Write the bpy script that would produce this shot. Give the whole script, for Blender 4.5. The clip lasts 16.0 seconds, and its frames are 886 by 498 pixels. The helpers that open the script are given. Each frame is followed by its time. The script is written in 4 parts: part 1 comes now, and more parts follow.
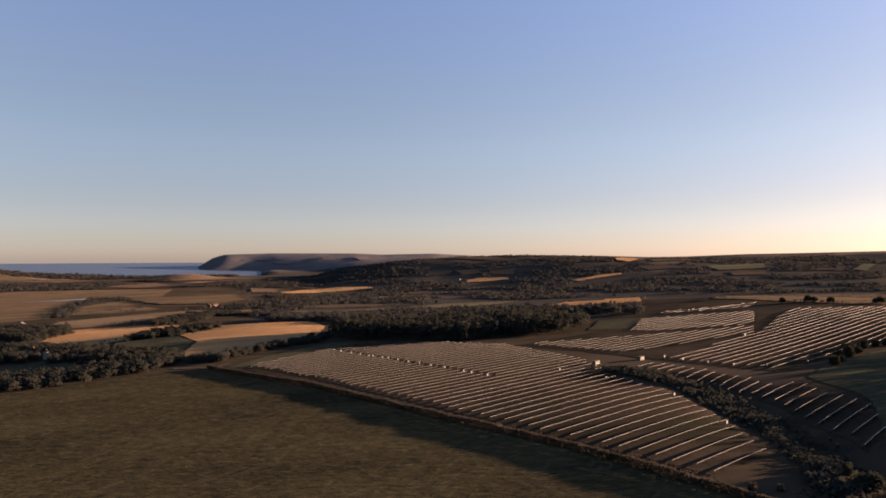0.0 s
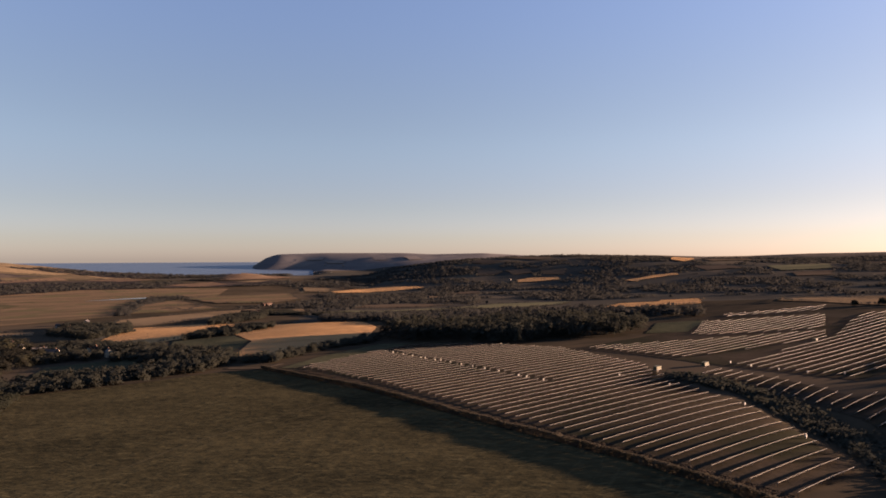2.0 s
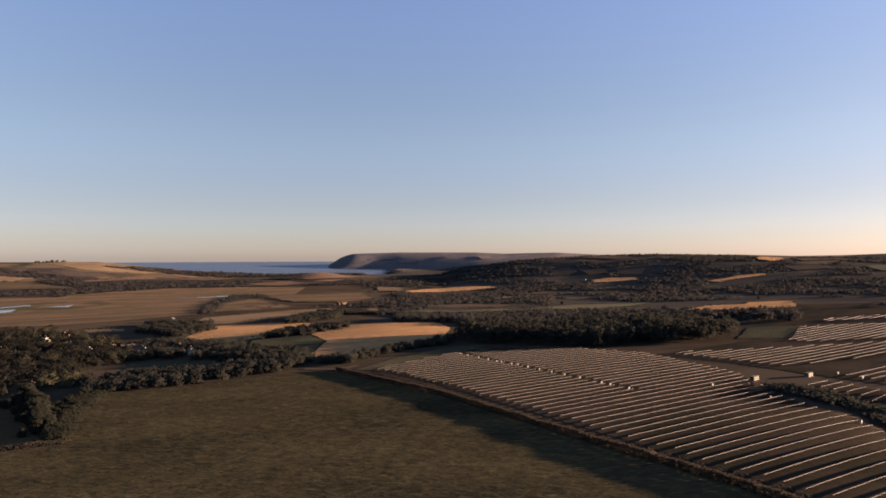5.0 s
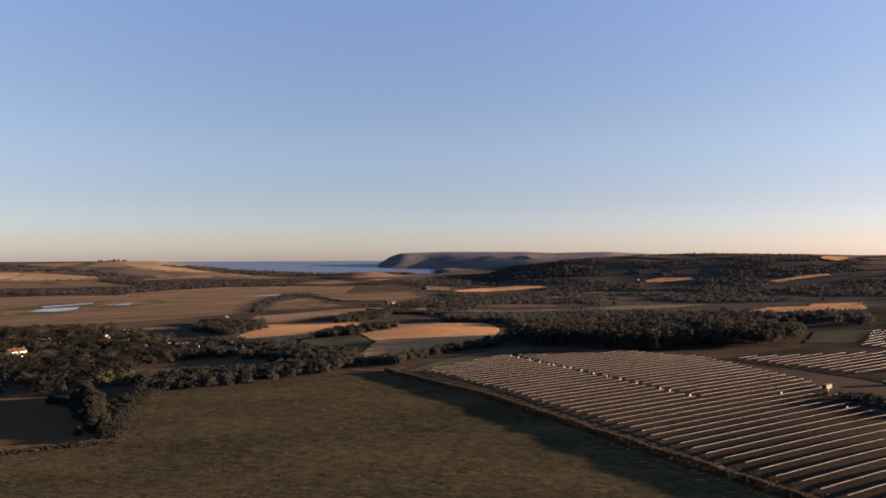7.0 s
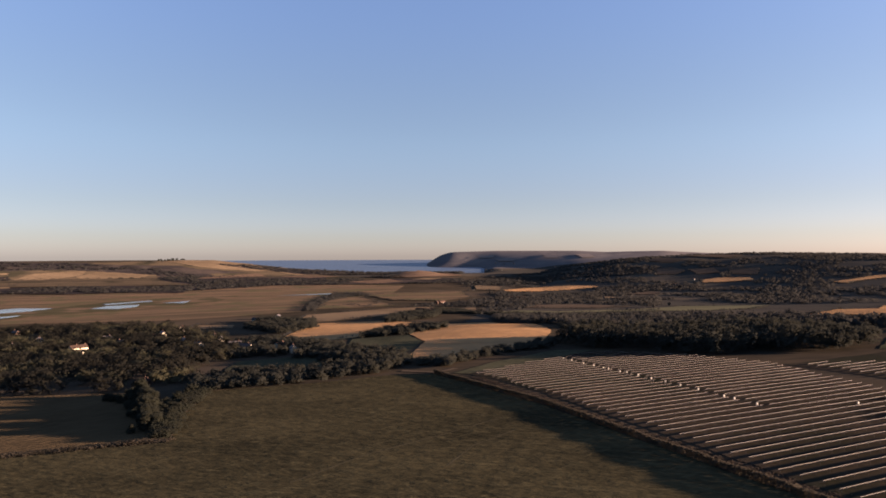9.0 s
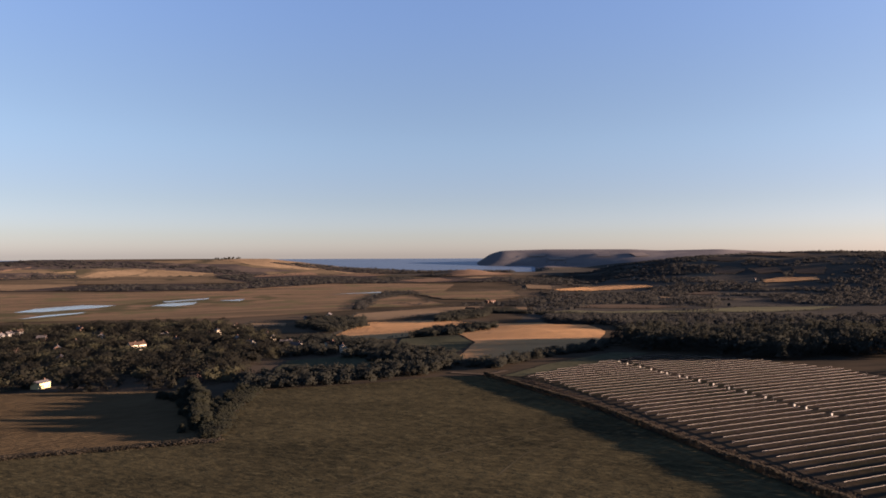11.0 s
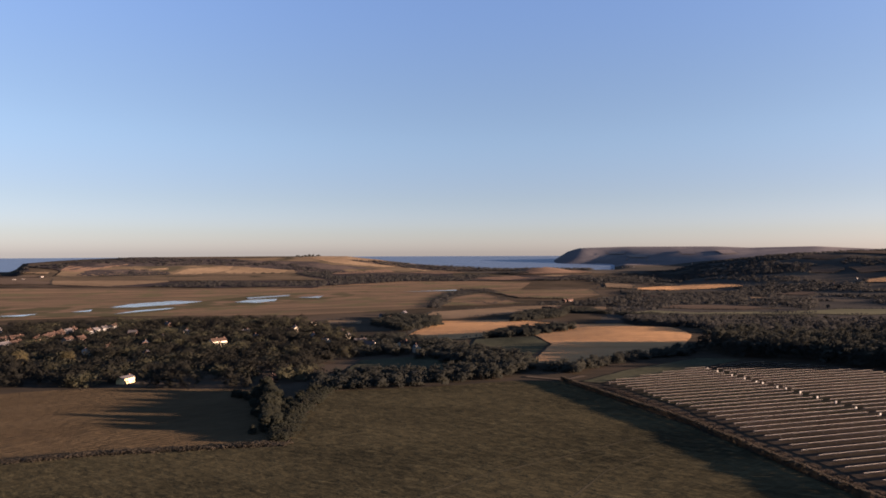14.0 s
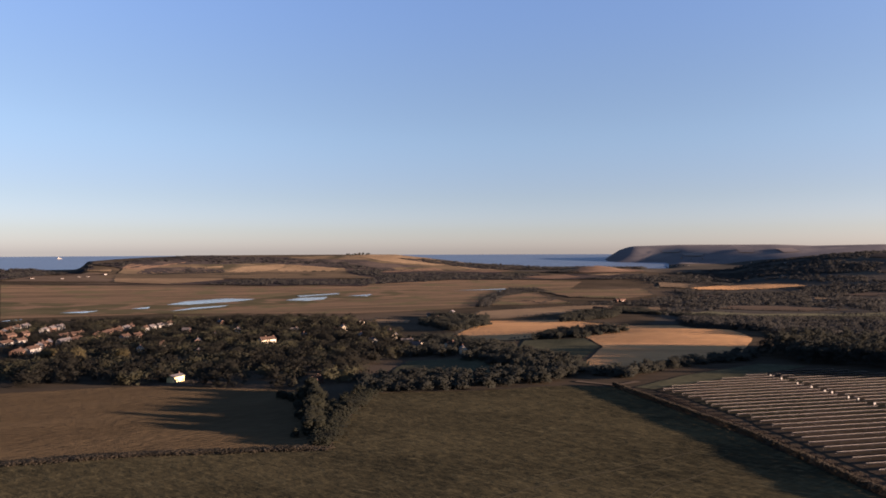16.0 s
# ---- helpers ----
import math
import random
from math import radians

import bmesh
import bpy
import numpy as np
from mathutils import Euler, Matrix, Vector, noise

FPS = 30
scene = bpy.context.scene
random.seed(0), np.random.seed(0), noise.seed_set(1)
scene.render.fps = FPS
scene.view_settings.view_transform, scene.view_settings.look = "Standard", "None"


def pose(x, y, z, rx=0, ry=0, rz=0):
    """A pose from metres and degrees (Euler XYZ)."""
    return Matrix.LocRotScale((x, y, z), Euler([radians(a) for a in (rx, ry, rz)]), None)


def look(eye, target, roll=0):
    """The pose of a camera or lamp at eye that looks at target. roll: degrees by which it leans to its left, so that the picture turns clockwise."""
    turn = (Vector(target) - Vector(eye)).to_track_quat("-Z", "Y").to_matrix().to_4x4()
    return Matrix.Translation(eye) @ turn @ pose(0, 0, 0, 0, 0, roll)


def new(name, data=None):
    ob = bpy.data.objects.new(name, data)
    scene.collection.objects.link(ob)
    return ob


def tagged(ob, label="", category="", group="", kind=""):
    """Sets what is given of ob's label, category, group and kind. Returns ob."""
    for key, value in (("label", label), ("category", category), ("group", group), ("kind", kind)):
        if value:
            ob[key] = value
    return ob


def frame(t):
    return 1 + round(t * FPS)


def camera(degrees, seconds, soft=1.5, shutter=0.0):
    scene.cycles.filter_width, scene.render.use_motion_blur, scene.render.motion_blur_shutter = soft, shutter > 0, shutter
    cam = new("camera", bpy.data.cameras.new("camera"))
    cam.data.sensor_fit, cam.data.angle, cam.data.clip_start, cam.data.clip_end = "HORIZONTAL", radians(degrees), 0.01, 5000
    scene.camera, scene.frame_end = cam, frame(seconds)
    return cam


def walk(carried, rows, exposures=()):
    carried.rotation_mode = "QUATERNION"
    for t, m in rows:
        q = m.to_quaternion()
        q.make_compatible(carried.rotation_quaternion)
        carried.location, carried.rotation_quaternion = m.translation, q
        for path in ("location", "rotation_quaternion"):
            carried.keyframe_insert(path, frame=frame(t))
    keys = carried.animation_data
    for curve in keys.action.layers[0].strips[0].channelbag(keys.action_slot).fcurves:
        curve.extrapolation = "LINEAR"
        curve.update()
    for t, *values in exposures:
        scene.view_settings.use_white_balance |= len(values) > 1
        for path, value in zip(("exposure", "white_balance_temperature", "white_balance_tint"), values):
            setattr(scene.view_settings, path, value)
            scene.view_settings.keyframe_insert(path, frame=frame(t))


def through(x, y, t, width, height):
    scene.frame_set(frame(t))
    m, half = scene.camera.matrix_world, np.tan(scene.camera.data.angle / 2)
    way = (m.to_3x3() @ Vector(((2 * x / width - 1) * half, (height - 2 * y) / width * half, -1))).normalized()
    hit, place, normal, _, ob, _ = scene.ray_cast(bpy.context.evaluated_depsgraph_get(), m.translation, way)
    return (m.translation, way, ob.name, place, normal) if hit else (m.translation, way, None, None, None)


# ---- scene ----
cam = camera(68.4, 16.0, soft=1.75)
PATH = [
    (0.0, 0.00, 0.00, 84.00, 0.000, 0.863, 0.208),
    (1.0, -1.65, 4.96, 84.56, 2.182, 0.843, 0.214),
    (2.0, -3.29, 9.86, 85.04, 4.318, 0.829, 0.216),
    (3.0, -4.92, 14.74, 85.46, 6.425, 0.818, 0.216),
    (4.0, -6.54, 19.58, 85.82, 8.521, 0.805, 0.213),
    (5.0, -8.16, 24.40, 86.14, 10.619, 0.789, 0.210),
    (6.0, -9.79, 29.22, 86.44, 12.728, 0.768, 0.206),
    (7.0, -11.42, 34.04, 86.73, 14.856, 0.740, 0.202),
    (8.0, -13.06, 38.88, 87.01, 17.007, 0.704, 0.199),
    (9.0, -14.72, 43.73, 87.32, 19.184, 0.660, 0.196),
    (10.0, -16.39, 48.62, 87.65, 21.383, 0.607, 0.194),
    (11.0, -18.09, 53.55, 88.02, 23.602, 0.546, 0.194),
    (12.0, -19.81, 58.54, 88.45, 25.833, 0.477, 0.194),
    (13.0, -21.56, 63.59, 88.94, 28.066, 0.403, 0.195),
    (14.0, -23.35, 68.71, 89.52, 30.288, 0.325, 0.196),
    (15.0, -25.18, 73.91, 90.20, 32.483, 0.245, 0.198),
    (16.0, -27.05, 79.21, 90.99, 34.632, 0.167, 0.198),
]
walk(cam, [(t, pose(x, y, z, 90 + pitch, lean, yaw)) for t, x, y, z, yaw, pitch, lean in PATH], exposures=[(0, 2.04, 6900, 32), (8, 2.14, 6450, 30), (16, 2.17, 6170, 29)])

# ---- sky, sun and exposure ----
SUN_BEARING, SUN_HEIGHT = 71.0, 6.8
world = bpy.data.worlds.new("evening_sky")
scene.world = world
world.use_nodes = True
wn = world.node_tree.nodes
sky = wn.new("ShaderNodeTexSky")
sky.sky_type = "NISHITA"
sky.sun_disc = False
sky.sun_elevation, sky.sun_rotation = radians(SUN_HEIGHT), radians(SUN_BEARING)
sky.altitude, sky.air_density, sky.dust_density, sky.ozone_density = 100, 0.8, 0.75, 2.1
soften = wn.new("ShaderNodeGamma")
soften.inputs["Gamma"].default_value = 0.77
world.node_tree.links.new(sky.outputs[0], soften.inputs["Color"])
# haze low over the whole horizon takes the yellow out of the sky
place = wn.new("ShaderNodeTexCoord")
upward = wn.new("ShaderNodeSeparateXYZ")
haze = wn.new("ShaderNodeValToRGB")
haze.color_ramp.interpolation = "EASE"
ramp_stops = [(0.0, (0.70, 0.686, 0.785)), (0.035, (0.638, 0.626, 0.66)), (0.085, (0.61, 0.592, 0.583)), (0.18, (0.65, 0.66, 0.63)), (0.42, (0.69, 0.755, 0.83))]
while len(haze.color_ramp.elements) < len(ramp_stops):
    haze.color_ramp.elements.new(0.5)
for stop, (where, tone) in zip(haze.color_ramp.elements, ramp_stops):
    stop.position, stop.color = where, (*tone, 1)
veil = wn.new("ShaderNodeMix")
veil.data_type, veil.blend_type = "RGBA", "MULTIPLY"
veil.inputs["Factor"].default_value = 1.0
world.node_tree.links.new(place.outputs["Generated"], upward.inputs[0])
world.node_tree.links.new(upward.outputs["Z"], haze.inputs[0])
world.node_tree.links.new(soften.outputs[0], veil.inputs["A"])
world.node_tree.links.new(haze.outputs[0], veil.inputs["B"])
world.node_tree.links.new(veil.outputs["Result"], wn["Background"].inputs[0])
wn["Background"].inputs[1].default_value = 0.102
sun = new("sun", bpy.data.lights.new("sun", "SUN"))
sun.data.energy, sun.data.angle, sun.data.color = 10.0, radians(1.2), (1.0, 0.73, 0.48)
sun.matrix_world = look((0, 0, 900), (-math.sin(radians(SUN_BEARING)) * 900, -math.cos(radians(SUN_BEARING)) * 900, 900 - 900 * math.tan(radians(SUN_HEIGHT))))


# ---- materials ----
def earthy(name, dark, light, patch, grain, rough=0.9, bump=0.0, third=None, streak=None, turn=0.0, island=0.0, spec=0.0, detail=3.5, through=0.0):
    """A natural surface: two tones mixed in broad patches and fine grain; a third tone for odd patches; streaks along one way."""
    m = bpy.data.materials.new(name)
    m.use_nodes = True
    n, l = m.node_tree.nodes, m.node_tree.links
    out = n["Principled BSDF"]
    geo = n.new("ShaderNodeNewGeometry")
    vec = geo.outputs["Position"]
    rot = n.new("ShaderNodeMapping")
    rot.vector_type = "TEXTURE"
    rot.inputs["Rotation"].default_value = (0, 0, radians(turn))
    rot.inputs["Scale"].default_value = streak or (1, 1, 1)
    l.new(vec, rot.inputs["Vector"])
    broad = n.new("ShaderNodeTexNoise")
    broad.inputs["Scale"].default_value, broad.inputs["Detail"].default_value = 1.0 / patch, 3
    fine = n.new("ShaderNodeTexNoise")
    fine.inputs["Scale"].default_value, fine.inputs["Detail"].default_value, fine.inputs["Roughness"].default_value = 1.0 / grain, detail, 0.58
    l.new(rot.outputs[0], broad.inputs["Vector"])
    l.new(rot.outputs[0], fine.inputs["Vector"])
    add = n.new("ShaderNodeMath")
    add.operation = "ADD"
    l.new(broad.outputs[0], add.inputs[0])
    l.new(fine.outputs[0], add.inputs[1])
    ramp = n.new("ShaderNodeMapRange")
    ramp.inputs["From Min"].default_value, ramp.inputs["From Max"].default_value = 0.72, 1.28
    l.new(add.outputs[0], ramp.inputs["Value"])
    mix = n.new("ShaderNodeMix")
    mix.data_type = "RGBA"
    mix.inputs["A"].default_value, mix.inputs["B"].default_value = (*dark, 1), (*light, 1)
    l.new(ramp.outputs[0], mix.inputs["Factor"])
    colour = mix.outputs["Result"]
    if third:
        odd = n.new("ShaderNodeTexNoise")
        odd.inputs["Scale"].default_value, odd.inputs["Detail"].default_value = 0.43 / patch, 4
        shift = n.new("ShaderNodeVectorMath")
        shift.inputs[1].default_value = (531, 877, 210)
        l.new(vec, shift.inputs[0])
        l.new(shift.outputs[0], odd.inputs["Vector"])
        cut = n.new("ShaderNodeMapRange")
        cut.inputs["From Min"].default_value, cut.inputs["From Max"].default_value = 0.52, 0.62
        l.new(odd.outputs[0], cut.inputs["Value"])
        mix2 = n.new("ShaderNodeMix")
        mix2.data_type = "RGBA"
        mix2.inputs["B"].default_value = (*third, 1)
        l.new(cut.outputs[0], mix2.inputs["Factor"])
        l.new(colour, mix2.inputs["A"])
        colour = mix2.outputs["Result"]
    if island:
        hue = n.new("ShaderNodeHueSaturation")
        rnd = n.new("ShaderNodeMapRange")
        rnd.inputs["To Min"].default_value, rnd.inputs["To Max"].default_value = 1 - island, 1 + island
        l.new(geo.outputs["Random Per Island"], rnd.inputs["Value"])
        l.new(rnd.outputs[0], hue.inputs["Value"])
        l.new(colour, hue.inputs["Color"])
        colour = hue.outputs[0]
    l.new(colour, out.inputs["Base Color"])
    out.inputs["Roughness"].default_value = rough
    out.inputs["Specular IOR Level"].default_value = spec
    if bump:
        b = n.new("ShaderNodeBump")
        b.inputs["Distance"].default_value = bump
        l.new(fine.outputs[0], b.inputs["Height"])
        l.new(b.outputs[0], out.inputs["Normal"])
    if through:
        glow = n.new("ShaderNodeBsdfTranslucent")
        l.new(colour, glow.inputs["Color"])
        blend = n.new("ShaderNodeMixShader")
        blend.inputs[0].default_value = through
        l.new(out.outputs[0], blend.inputs[1])
        l.new(glow.outputs[0], blend.inputs[2])
        l.new(blend.outputs[0], n["Material Output"].inputs["Surface"])
    return m


def plain(name, colour, rough=0.6, metal=0.0, spec=0.5, vary=0.15, grain=0.6):
    m = bpy.data.materials.new(name)
    m.use_nodes = True
    n, l = m.node_tree.nodes, m.node_tree.links
    out = n["Principled BSDF"]
    noise_tex = n.new("ShaderNodeTexNoise")
    noise_tex.inputs["Scale"].default_value, noise_tex.inputs["Detail"].default_value = 1 / grain, 4
    geo = n.new("ShaderNodeNewGeometry")
    l.new(geo.outputs["Position"], noise_tex.inputs["Vector"])
    mix = n.new("ShaderNodeMix")
    mix.data_type = "RGBA"
    mix.inputs["A"].default_value = (*[c * (1 - vary) for c in colour], 1)
    mix.inputs["B"].default_value = (*[min(1, c * (1 + vary)) for c in colour], 1)
    l.new(noise_tex.outputs[0], mix.inputs["Factor"])
    l.new(mix.outputs["Result"], out.inputs["Base Color"])
    out.inputs["Roughness"].default_value, out.inputs["Metallic"].default_value = rough, metal
    out.inputs["Specular IOR Level"].default_value = spec
    return m


LAND = earthy("rough_pasture", (0.020, 0.019, 0.015), (0.048, 0.038, 0.026), 120, 14, third=(0.050, 0.041, 0.030), streak=(3, 1, 1), turn=25)
WOODLAND = earthy("wooded_slope", (0.030, 0.029, 0.026), (0.046, 0.044, 0.037), 130, 20, third=(0.066, 0.056, 0.042), streak=(3, 1, 1), turn=-5)
# the grey of distance haze is mixed into this base colour
HEADLAND = earthy("hazed_headland", (0.078, 0.075, 0.076), (0.098, 0.093, 0.092), 90, 30, third=(0.115, 0.106, 0.100), streak=(5, 1, 1))
def mown(name, dark, light, straw, patch):
    """Rough mown grass: broad patches, fine tufts, and thin pale lines of cut grass that run two ways."""
    m = earthy(name, dark, light, patch, 3.4, bump=0.45, streak=(2.4, 1, 1), turn=8, detail=4.5)
    n, l = m.node_tree.nodes, m.node_tree.links
    out = n["Principled BSDF"]
    base = out.inputs["Base Color"].links[0].from_socket
    geo = n.new("ShaderNodeNewGeometry")
    for turn, scale, strength, seed in ((6, (11, 2.0, 3), 0.8, 3.0), (64, (24, 3.6, 3), 0.4, 41.0), (-30, (15, 3.4, 3), 0.45, 87.0)):
        lie = n.new("ShaderNodeMapping")
        lie.vector_type = "TEXTURE"
        lie.inputs["Location"].default_value = (seed * 13, seed * 7, seed)
        lie.inputs["Rotation"].default_value = (0, 0, radians(turn))
        lie.inputs["Scale"].default_value = scale
        l.new(geo.outputs["Position"], lie.inputs["Vector"])
        tex = n.new("ShaderNodeTexNoise")
        tex.inputs["Scale"].default_value, tex.inputs["Detail"].default_value, tex.inputs["Distortion"].default_value = 1.0, 3.0, 1.8
        l.new(lie.outputs[0], tex.inputs["Vector"])
        ridge = n.new("ShaderNodeMapRange")
        ridge.inputs["From Min"].default_value, ridge.inputs["From Max"].default_value = 0.56, 0.70
        ridge.inputs["To Max"].default_value = strength
        l.new(tex.outputs[0], ridge.inputs["Value"])
        mix = n.new("ShaderNodeMix")
        mix.data_type = "RGBA"
        mix.inputs["B"].default_value = (*straw, 1)
        l.new(ridge.outputs[0], mix.inputs["Factor"])
        l.new(base, mix.inputs["A"])
        base = mix.outputs["Result"]
    l.new(base, out.inputs["Base Color"])
    return m


MEADOW = mown("mown_meadow", (0.017, 0.016, 0.010), (0.045, 0.039, 0.021), (0.066, 0.058, 0.031), 45)
# headland fields and far hill pasture are paled for haze in their tones too
HEADLAND_FIELD = earthy("hazed_headland_field", (0.115, 0.102, 0.094), (0.150, 0.130, 0.115), 60, 20, streak=(4, 1, 1))
FAR_PASTURE = earthy("hazed_hill_pasture", (0.050, 0.046, 0.040), (0.090, 0.077, 0.060), 110, 30, third=(0.130, 0.100, 0.070), streak=(5, 1, 1))
MEADOW_WORN = earthy("worn_meadow", (0.040, 0.035, 0.021), (0.060, 0.052, 0.031), 45, 5.5)
PLOUGH = earthy("dry_tilled_soil", (0.044, 0.033, 0.019), (0.071, 0.053, 0.030), 40, 1.6, bump=1.8, streak=(6, 1, 1), turn=55)
STUBBLE = earthy("cut_corn_stubble", (0.215, 0.125, 0.060), (0.335, 0.198, 0.092), 30, 2.0, bump=1.5, streak=(8, 1, 1), turn=22)
HAY = earthy("dry_hay_grass", (0.074, 0.056, 0.036), (0.132, 0.099, 0.063), 60, 5, bump=1.5, streak=(5, 1, 1), turn=25)
MARSH = earthy("marsh_grass", (0.044, 0.038, 0.026), (0.126, 0.087, 0.055), 44, 9, third=(0.066, 0.059, 0.034), bump=2.0, streak=(13, 1, 1), turn=48)
DOWNLAND = earthy("downland_turf", (0.042, 0.035, 0.025), (0.084, 0.065, 0.042), 80, 25, third=(0.029, 0.027, 0.019), bump=4.0, streak=(5, 1, 1), turn=45)
SCRUB = earthy("gorse_scrub", (0.016, 0.015, 0.016), (0.030, 0.027, 0.026), 60, 14, third=(0.042, 0.035, 0.031), streak=(4, 1, 1), turn=40)
WET = earthy("wet_meadow_grass", (0.034, 0.033, 0.020), (0.064, 0.057, 0.034), 34, 10, third=(0.095, 0.068, 0.045), streak=(9, 1, 1), turn=48)
DULL = earthy("fallow_grass", (0.043, 0.034, 0.026), (0.073, 0.058, 0.043), 60, 12, streak=(4.000, 0.800, 0.720), turn=10)
RUST = earthy("rusty_grass", (0.066, 0.048, 0.034), (0.114, 0.078, 0.054), 60, 12, bump=3.0, streak=(5, 1, 1), turn=40)
PALE_GREEN = earthy("pale_pasture", (0.055, 0.056, 0.036), (0.090, 0.087, 0.054), 60, 12, streak=(5, 1, 1), turn=15)
PADDOCK = earthy("green_paddock", (0.030, 0.032, 0.021), (0.055, 0.055, 0.034), 40, 4, bump=0.1)
SOLAR_TURF = earthy("grazed_solar_turf", (0.022, 0.0195, 0.0145), (0.039, 0.032, 0.0245), 35, 3, bump=0.1, third=(0.020, 0.020, 0.014))
TRACK = earthy("trodden_track", (0.051, 0.041, 0.030), (0.081, 0.065, 0.047), 20, 2)
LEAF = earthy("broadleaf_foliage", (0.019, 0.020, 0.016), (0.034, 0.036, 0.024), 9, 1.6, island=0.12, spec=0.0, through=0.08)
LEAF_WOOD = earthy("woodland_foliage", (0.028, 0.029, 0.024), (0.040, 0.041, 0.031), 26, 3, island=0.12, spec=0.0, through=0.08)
# leaf tones lifted and greyed to carry the haze of distance
LEAF_FAR = earthy("hazed_far_foliage", (0.034, 0.034, 0.030), (0.049, 0.048, 0.042), 60, 6, island=0.1, spec=0.0, through=0.08)
LEAF_VILLAGE = earthy("garden_foliage", (0.018, 0.018, 0.015), (0.028, 0.027, 0.020), 22, 2.5, island=0.12, third=(0.059, 0.057, 0.034), spec=0.0, through=0.08)
# brighter copy of the leaves: evening sunlight is put into the olive colour
LEAF_SUNLIT = earthy("sunlit_olive_foliage", (0.046, 0.041, 0.022), (0.080, 0.068, 0.036), 9, 1.6, island=0.12, spec=0.0, through=0.08)
LEAF_HEDGE = earthy("hedge_foliage", (0.034, 0.030, 0.021), (0.076, 0.063, 0.044), 8, 1.2, island=0.15, spec=0.0, through=0.08)
LEAF_DRY = earthy("dry_verge_grass", (0.036, 0.030, 0.023), (0.074, 0.060, 0.046), 7, 1.2, island=0.2, spec=0.0, through=0.3)
BARK = earthy("bark", (0.05, 0.04, 0.03), (0.12, 0.10, 0.08), 1.0, 0.2)
PANEL = plain("solar_glass", (0.02, 0.02, 0.024), rough=0.6, spec=0.02, vary=0.3)
RAIL = plain("aluminium_edge", (0.225, 0.203, 0.165), rough=0.35, spec=0.6)
STEEL = plain("galvanised_steel", (0.10, 0.095, 0.09), rough=0.7, metal=0.2, spec=0.1)
BOX_PAINT = plain("pale_cabinet_paint", (0.052, 0.050, 0.028), rough=0.5, spec=0.05)
INVERTER_PAINT = plain("white_inverter_paint", (0.23, 0.225, 0.20), rough=0.5, spec=0.1)
RENDER_WALL = plain("cream_render", (0.250, 0.225, 0.170), rough=0.85, spec=0.05)
CREAM_WALL = plain("yellow_cream_render", (0.33, 0.28, 0.15), rough=0.85, spec=0.05)
RENDER_DULL = plain("weathered_render", (0.110, 0.108, 0.100), rough=0.9, vary=0.25, spec=0.05)
BRICK_WALL = plain("red_brick", (0.055, 0.036, 0.027), rough=0.9, vary=0.3, spec=0.05)
TILE_ROOF = plain("clay_roof_tiles", (0.027, 0.018, 0.014), rough=0.85, vary=0.4, spec=0.05)
SLATE_ROOF = plain("slate_roof", (0.045, 0.043, 0.044), rough=0.6, vary=0.3, spec=0.05)
GLASS = plain("window_glass", (0.04, 0.045, 0.05), rough=0.08)
DOOR_PAINT = plain("dark_door_paint", (0.08, 0.10, 0.09), rough=0.5)


def water(name, colour, ripple, rough):
    m = plain(name, colour, rough=rough, vary=0.15, grain=60)
    n, l = m.node_tree.nodes, m.node_tree.links
    tex = n.new("ShaderNodeTexNoise")
    tex.inputs["Scale"].default_value = 0.4
    geo = n.new("ShaderNodeNewGeometry")
    l.new(geo.outputs["Position"], tex.inputs["Vector"])
    b = n.new("ShaderNodeBump")
    b.inputs["Distance"].default_value = ripple
    l.new(tex.outputs[0], b.inputs["Height"])
    l.new(b.outputs[0], n["Principled BSDF"].inputs["Normal"])
    return m


SEA = water("evening_sea", (0.032, 0.056, 0.088), 0.5, 0.45)
SEA.node_tree.nodes["Principled BSDF"].inputs["Specular IOR Level"].default_value = 0.5
POND = water("still_pond", (0.10, 0.12, 0.14), 0.02, 0.12)

# ---- the lie of the land ----


def swell(x, y, bearing, reach, wide, deep, rise, power=2.0):
    """A rounded hill whose middle lies at that bearing (degrees to the left of ahead) and reach, lying across the line of sight."""
    b = np.radians(bearing)
    u, v = -np.sin(b), np.cos(b)
    along = (x * u + y * v - reach) / deep
    across = (-x * v + y * u) / wide
    return rise * np.exp(-(np.abs(along) ** power + np.abs(across) ** power))


def step(v, a, b):
    s = np.clip((v - a) / (b - a), 0, 1)
    return s * s * (3 - 2 * s)


def sea_level(d):
    return 84 + np.interp(d, [0, 3400, 3612, 4200, 4956], [-113, -113, -97, -63, -21])


